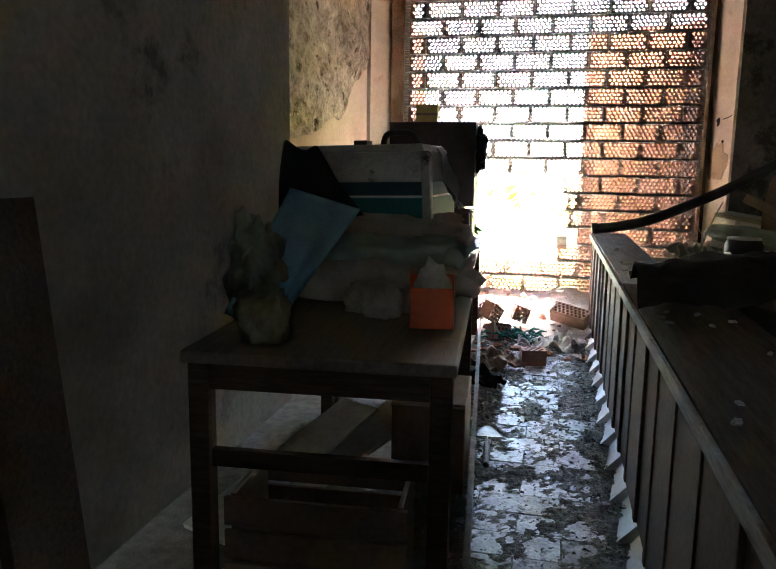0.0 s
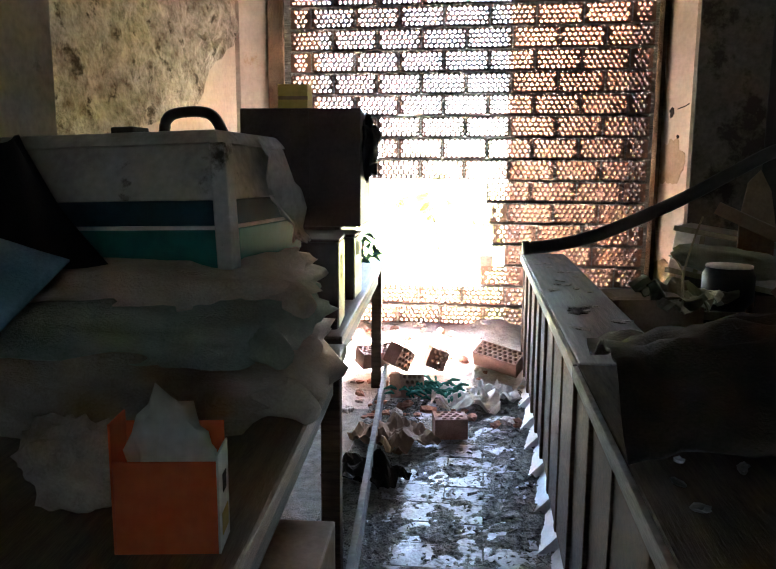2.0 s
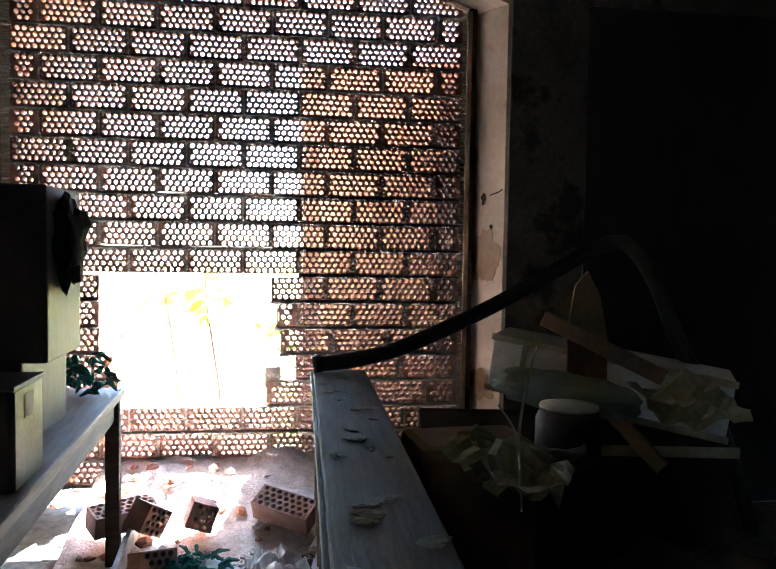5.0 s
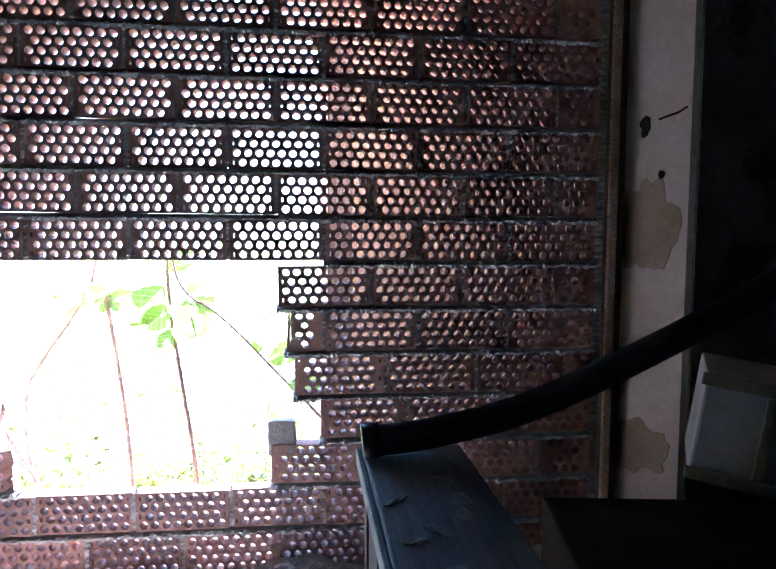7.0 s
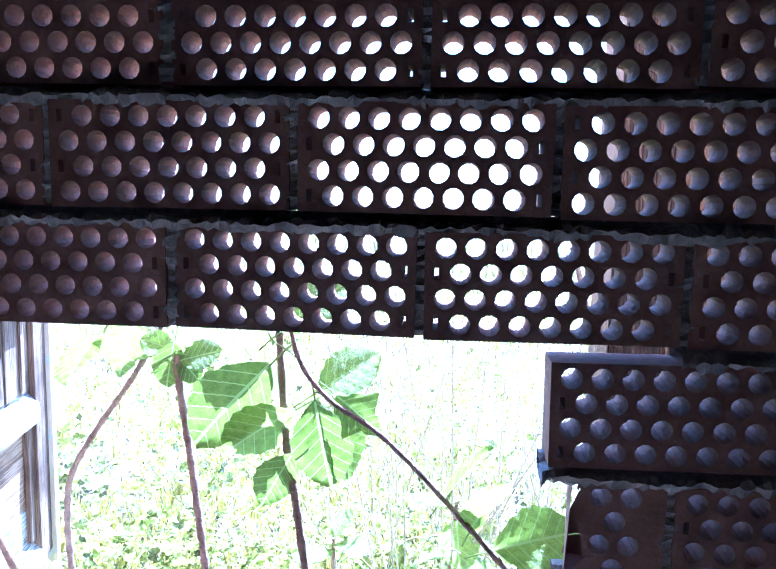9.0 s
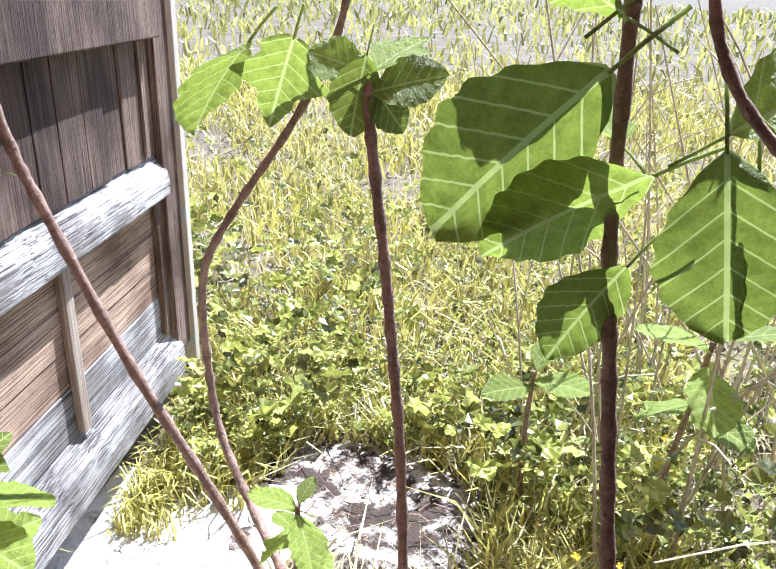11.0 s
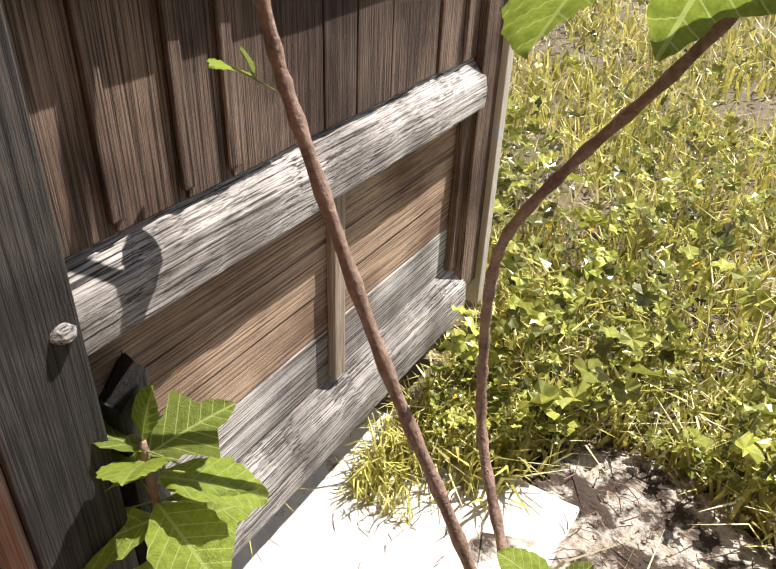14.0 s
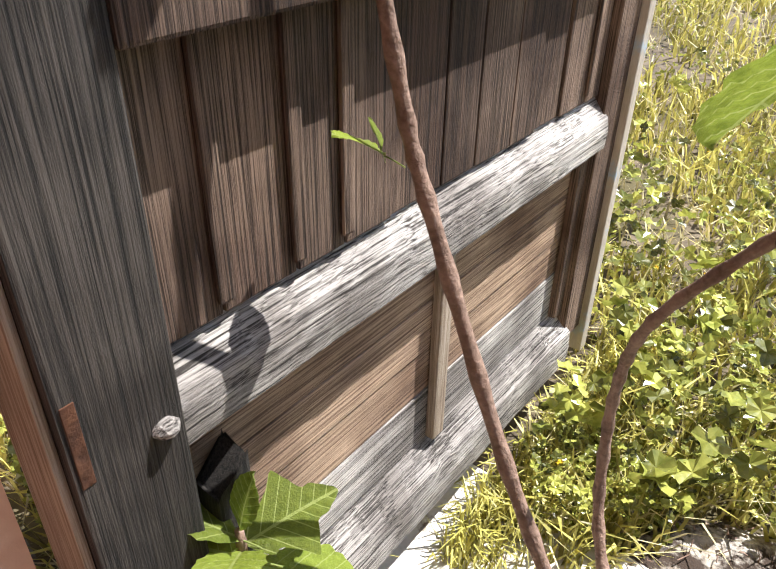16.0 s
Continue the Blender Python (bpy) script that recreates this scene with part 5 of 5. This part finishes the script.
fig("stout fig stem with a crown of broad leaves", [(1.10, 0.47, -0.40), (1.06, 0.45, -0.03), (1.02, 0.45, 0.35), (0.981, 0.45, 0.62), (0.957, 0.45, 0.785), (0.939, 0.45, 0.905), (0.925, 0.45, 1.11), (0.92, 0.45, 1.3)], 0.0095, 0.0062,
    [((0.915, 0.42, 1.06), (-0.16, -0.02, -0.17), 0.21, 68), ((0.965, 0.42, 0.975), (-0.13, 0.01, -0.085), 0.175, 62), ((0.958, 0.43, 0.885), (-0.05, 0.0, -0.085), 0.125, 70), ((0.925, 0.43, 1.10), (-0.10, 0.02, 0.05), 0.14, 50), ((0.935, 0.47, 0.99), (-0.08, 0.10, 0.05), 0.12, 0), ((0.93, 0.44, 1.12), (0.12, 0.05, 0.10), 0.16, 40)], 1.0, NEAR)
fig("leaning fig branch with leaves near its end", [(2.25, 0.55, -0.40), (1.75, 0.42, 0.28), (1.60, 0.38, 0.46), (1.345, 0.35, 0.742), (1.216, 0.35, 0.880), (1.126, 0.35, 0.963), (1.04, 0.35, 1.018), (0.985, 0.35, 1.09), (0.96, 0.35, 1.20)], 0.0062, 0.0040,
    [((1.01, 0.37, 1.01), (0.03, -0.01, -0.15), 0.165, 75), ((1.045, 0.40, 0.99), (0.03, 0.01, -0.14), 0.15, 50), ((1.01, 0.38, 1.02), (0.11, 0.03, 0.07), 0.14, 55), ((1.05, 0.37, 1.02), (0.11, 0.0, -0.09), 0.11, 60), ((1.34, 0.36, 0.75), (0.12, -0.02, 0.05), 0.16, 45), ((1.30, 0.36, 0.79), (0.05, -0.06, 0.12), 0.14, 0), ((1.42, 0.37, 0.66), (0.13, -0.05, -0.02), 0.16, 30), ((1.25, 0.37, 0.84), (0.10, 0.06, 0.10), 0.13, -40)], 1.0, NEAR)
fig("far leaning fig stem crossing the view", [(1.75, 1.15, 0.30), (1.60, 1.1, 0.62), (1.45, 1.06, 0.95), (1.36, 1.03, 1.25)], 0.009, 0.006,
    [((1.62, 1.05, 0.72), (-0.5, -0.2, 0.1), 0.13, 10), ((1.60, 1.05, 0.68), (0.5, -0.3, -0.2), 0.12, -15)])
fig("low fig sprout with bright leaves by the door post", [(0.08, 0.37, -0.01), (0.06, 0.365, 0.14), (0.045, 0.362, 0.28), (0.035, 0.36, 0.40)], 0.010, 0.006,
    [((0.04, 0.362, 0.39), (-0.35, -0.45, 0.22), 0.13, 20), ((0.045, 0.362, 0.36), (-0.45, -0.40, -0.12), 0.14, -10), ((0.04, 0.365, 0.38), (-0.05, 0.6, 0.10), 0.13, 15), ((0.045, 0.37, 0.34), (0.30, 0.5, -0.15), 0.15, -20),
     ((0.05, 0.36, 0.30), (0.5, 0.1, -0.15), 0.15, 10), ((0.05, 0.36, 0.27), (-0.1, -0.6, -0.1), 0.15, 0), ((0.035, 0.36, 0.40), (-0.1, 0.25, 0.7), 0.08, 0), ((0.05, 0.37, 0.24), (0.0, 0.55, -0.1), 0.14, 40), ((0.055, 0.36, 0.20), (0.4, -0.4, -0.1), 0.14, -15),
     ((0.04, 0.36, 0.37), (0.35, -0.2, 0.3), 0.12, 10), ((0.05, 0.37, 0.30), (0.25, 0.55, 0.05), 0.12, -30)])
fig("young fig sprout beside the path", [(0.40, 0.79, -0.01), (0.41, 0.78, 0.11), (0.42, 0.77, 0.22)], 0.007, 0.005,
    [((0.42, 0.77, 0.21), (-0.6, -0.2, 0.15), 0.10, 10), ((0.42, 0.77, 0.20), (0.4, -0.3, -0.3), 0.12, -20), ((0.42, 0.77, 0.22), (0.05, 0.5, 0.4), 0.06, 0), ((0.415, 0.775, 0.16), (-0.1, -0.6, -0.1), 0.10, 25), ((0.41, 0.78, 0.13), (0.5, -0.1, -0.1), 0.10, -35), ((0.41, 0.78, 0.14), (-0.5, 0.2, 0.0), 0.08, 15)])
fig("low fig sprout with dark leaves beyond the path", [(0.98, 1.55, -0.01), (1.0, 1.52, 0.2), (1.02, 1.50, 0.42)], 0.009, 0.006,
    [((1.02, 1.5, 0.40), (-0.7, -0.1, 0.1), 0.17, 10), ((1.02, 1.5, 0.36), (0.2, -0.6, -0.3), 0.18, -10), ((1.02, 1.5, 0.42), (0.6, 0.2, 0.2), 0.17, 0), ((1.01, 1.52, 0.25), (-0.5, -0.5, -0.1), 0.16, 20), ((1.01, 1.52, 0.22), (0.6, -0.3, 0.0), 0.16, 0)])
fig("bright fig sprout in the weeds", [(0.66, 1.40, -0.01), (0.66, 1.38, 0.15), (0.67, 1.36, 0.30)], 0.008, 0.005,
    [((0.67, 1.36, 0.28), (0.6, -0.1, 0.1), 0.15, 10), ((0.67, 1.36, 0.26), (-0.4, -0.4, 0.0), 0.13, -10), ((0.67, 1.36, 0.30), (0.1, 0.5, 0.4), 0.11, 0)])


# grass and weeds
def clear(x, y, litter=False):
    """Whether plants may grow here: off the slab, the path of the door and the house wall."""
    c, s = math.cos(radians(24)), math.sin(radians(24))
    dx, dy = x - 0.064, y - 0.203
    u, v = dx * c + dy * s, -dx * s + dy * c
    gx, gy = x - 0.153, y - 0.203
    gu, gv = gx * c + gy * s, -gx * s + gy * c
    on_slab = 0.07 < u < 0.46 and -0.1 < v < 0.62
    in_door = -0.11 < gu < 0.06 and -0.06 < gv < 1.25
    bare = ((x - 0.38) / 0.29) ** 2 + ((y - 1.07) / 0.21) ** 2 < 1 + 0.5 * noise.noise(Vector((x * 6, y * 6, 0)))
    return y > 0.20 + 0.24 * x and not on_slab and not in_door and (litter or not bare)


def blade_set(name, mat, count, near, far, height, width, seed, label, keep=1.0, lean=0.5):
    r = random.Random(seed)
    verts, faces = [], []
    made = 0
    while made < count:
        rr = near + (far - near) * r.random() ** 1.6
        a = r.uniform(-1.80, 1.25)
        x, y = 0.6 + rr * math.sin(a), 0.2 + rr * math.cos(a)
        if not clear(x, y) or noise.noise(Vector((x * 1.3, y * 1.3, seed))) < -0.25 + 0.25 * (1 - keep):
            continue
        made += 1
        h = height * r.uniform(0.4, 1.25) * (1 + 0.06 * rr)
        w = width * r.uniform(0.6, 1.3) * (1 + 0.25 * rr)
        d = r.uniform(0, 2 * math.pi)
        bx, by = math.cos(d) * w, math.sin(d) * w
        lx, ly = r.gauss(0, lean) * h, r.gauss(0, lean) * h
        i = len(verts)
        verts += [(x - bx, y - by, -0.02), (x + bx, y + by, -0.02), (x + lx * 0.35 + bx * 0.8, y + ly * 0.35 + by * 0.8, h * 0.6), (x + lx * 0.35 - bx * 0.8, y + ly * 0.35 - by * 0.8, h * 0.6), (x + lx, y + ly, h * r.uniform(0.75, 1.0))]
        faces += [(i, i + 1, i + 2, i + 3), (i + 3, i + 2, i + 4)]
    me = bpy.data.meshes.new(name)
    me.from_pydata(verts, [], faces)
    return tagged(part(name, me, mat, None, "", GROUND), label, "grass", "", "stuff")


blade_set("green_grass", M_GRASS, 42000, 0.8, 9.0, 0.12, 0.0034, 5, "yellow-green grass and weeds in the sun")
blade_set("dry_grass", M_STRAW, 20000, 0.5, 9.0, 0.10, 0.0024, 6, "dry straw-coloured grass among the weeds", lean=0.9)
blade_set("far_grass", M_GRASS, 14000, 6.0, 45.0, 0.16, 0.006, 7, "far meadow grass in full sun")


# pale tufts that hang over the slab along the foot of the door
tv, tf = [], []
tu = random.Random(44)
for k in range(2000):
    v0 = 0.50 + 0.85 * tu.random()
    u0 = 0.12 + abs(tu.gauss(0, 0.06))
    c24, s24 = math.cos(radians(24)), math.sin(radians(24))
    x, y = 0.064 + u0 * c24 - v0 * s24, 0.203 + u0 * s24 + v0 * c24
    h, d = tu.uniform(0.03, 0.12), tu.uniform(0, 2 * math.pi)
    ln_ = tu.uniform(0.2, 1.1) * h
    ex, ey = math.cos(d - 0.4) * ln_, math.sin(d - 0.4) * ln_
    wx, wy = -math.sin(d) * 0.0018, math.cos(d) * 0.0018
    i = len(tv)
    tv += [(x - wx, y - wy, -0.02), (x + wx, y + wy, -0.02), (x + ex * 0.45 + wx, y + ey * 0.45 + wy, h * 0.8), (x + ex * 0.45 - wx, y + ey * 0.45 - wy, h * 0.8), (x + ex, y + ey, h * tu.uniform(0.4, 1.0))]
    tf += [(i, i + 1, i + 2, i + 3), (i + 3, i + 2, i + 4)]
tufts = bpy.data.meshes.new("grass_tufts")
tufts.from_pydata(tv, [], tf)
tagged(part("grass_tufts", tufts, M_GRASS, None, "", GROUND), "yellow-green grass tufts along the foot of the door", "grass", "", "stuff")


def mallow(seed):
    r = random.Random(seed)
    b = bmesh.new()
    n = 14
    c = b.verts.new((0, 0, -0.10))
    ring = [b.verts.new(((0.46 + 0.10 * math.cos(5 * 2 * math.pi * k / n)) * math.cos(2 * math.pi * k / n) * (1 if k else 0.3), (0.5 + 0.06 * math.cos(5 * 2 * math.pi * k / n)) * math.sin(2 * math.pi * k / n), 0.09 * math.sin(5 * 2 * math.pi * k / n))) for k in range(n)]
    for k in range(n):
        b.faces.new((c, ring[k], ring[(k + 1) % n]))
    return b


MALLOW = finish(mallow(1))
mv = np.array([v.co[:] for v in MALLOW.vertices])
mf = [list(p.vertices) for p in MALLOW.polygons]
bpy.data.meshes.remove(MALLOW)


def leaf_field(name, count, near, far, size, high, seed, mat, label, a0=-1.75, a1=1.2, cat="weeds"):
    r = random.Random(seed)
    vs, fs, made = [], [], 0
    while made < count:
        rr = near + (far - near) * r.random() ** 1.5
        a = r.uniform(a0, a1)
        x, y = 0.6 + rr * math.sin(a), 0.2 + rr * math.cos(a)
        litter = name == "leaf_litter"
        if not clear(x, y, litter) or (not litter and noise.noise(Vector((x * 1.8, y * 1.8, seed))) < -0.05):
            continue
        made += 1
        s = size * r.uniform(0.5, 1.3)
        z = high * r.random() ** 0.8
        m = pose(x, y, z, r.gauss(0, 32), r.gauss(0, 32), r.uniform(0, 360))
        m3, off = np.array(m.to_3x3()), len(vs)
        vs += (mv * s @ m3.T + np.array((x, y, z))).tolist()
        fs += [[i + off for i in f] for f in mf]
    me = bpy.data.meshes.new(name)
    me.from_pydata(vs, [], fs)
    return tagged(part(name, me, mat, None, "", GROUND), label, cat, "", "stuff")


leaf_field("mallow_weeds", 4200, 1.0, 5.0, 0.042, 0.26, 11, M_MALLOW, "low round-leaved mallow weeds")
leaf_field("broad_mallow", 330, 1.0, 2.8, 0.064, 0.20, 17, M_MALLOW, "broad bright mallow leaves by the bare soil", -0.9, 0.5)
leaf_field("wall_weeds", 1500, 0.62, 2.6, 0.042, 0.30, 18, M_MALLOW, "green weeds between the house wall and the open door", -1.80, -1.05)
leaf_field("clover_weeds", 14000, 0.92, 4.5, 0.021, 0.15, 12, M_MALLOW, "tiny-leaved green ground weeds")
leaf_field("leaf_litter", 9000, 0.45, 1.9, 0.013, 0.010, 13, M_LITTER, "dry fallen leaf litter on the ground", cat="litter")
leaf_field("yellow_flowers", 300, 0.6, 7.0, 0.016, 0.20, 14, M_YELLOW, "small yellow meadow flowers", cat="flowers")

# dry stalks
stalks = random.Random(31)
for k in range(66):
    x, y = stalks.uniform(0.75, 2.4), stalks.uniform(1.2, 2.6)
    if k >= 46:
        x, y = stalks.uniform(0.62, 1.15), stalks.uniform(1.35, 2.3)
    if k < 12:
        x, y = stalks.uniform(0.85, 1.3), stalks.uniform(1.1, 1.7)
    h = stalks.uniform(0.6, 1.3)
    dx, dy = stalks.gauss(-0.1, 0.30) * h, stalks.gauss(0, 0.25) * h
    s_ = thing("dry_stalk", GROUND, "thin bare dry weed stalk", "stalk", "dry stalks")
    ln = smooth_line([(x, y, -0.02), (x + dx * 0.3, y + dy * 0.3, h * 0.4), (x + dx, y + dy, h)], 5)
    part("stem", tube(ln, [0.0045 - 0.0003 * i for i in range(len(ln))], 5), M_STALK, s_)
    for q in range(2):
        i = stalks.randrange(3, len(ln) - 1)
        e = ln[i] + Vector((stalks.gauss(0, 0.12), stalks.gauss(0, 0.12), stalks.uniform(0.05, 0.22)))
        part("twig", tube([ln[i], (ln[i] + e) / 2 + Vector((0, 0, 0.01)), e], [0.0026, 0.002, 0.0014], 4), M_STALK, s_)
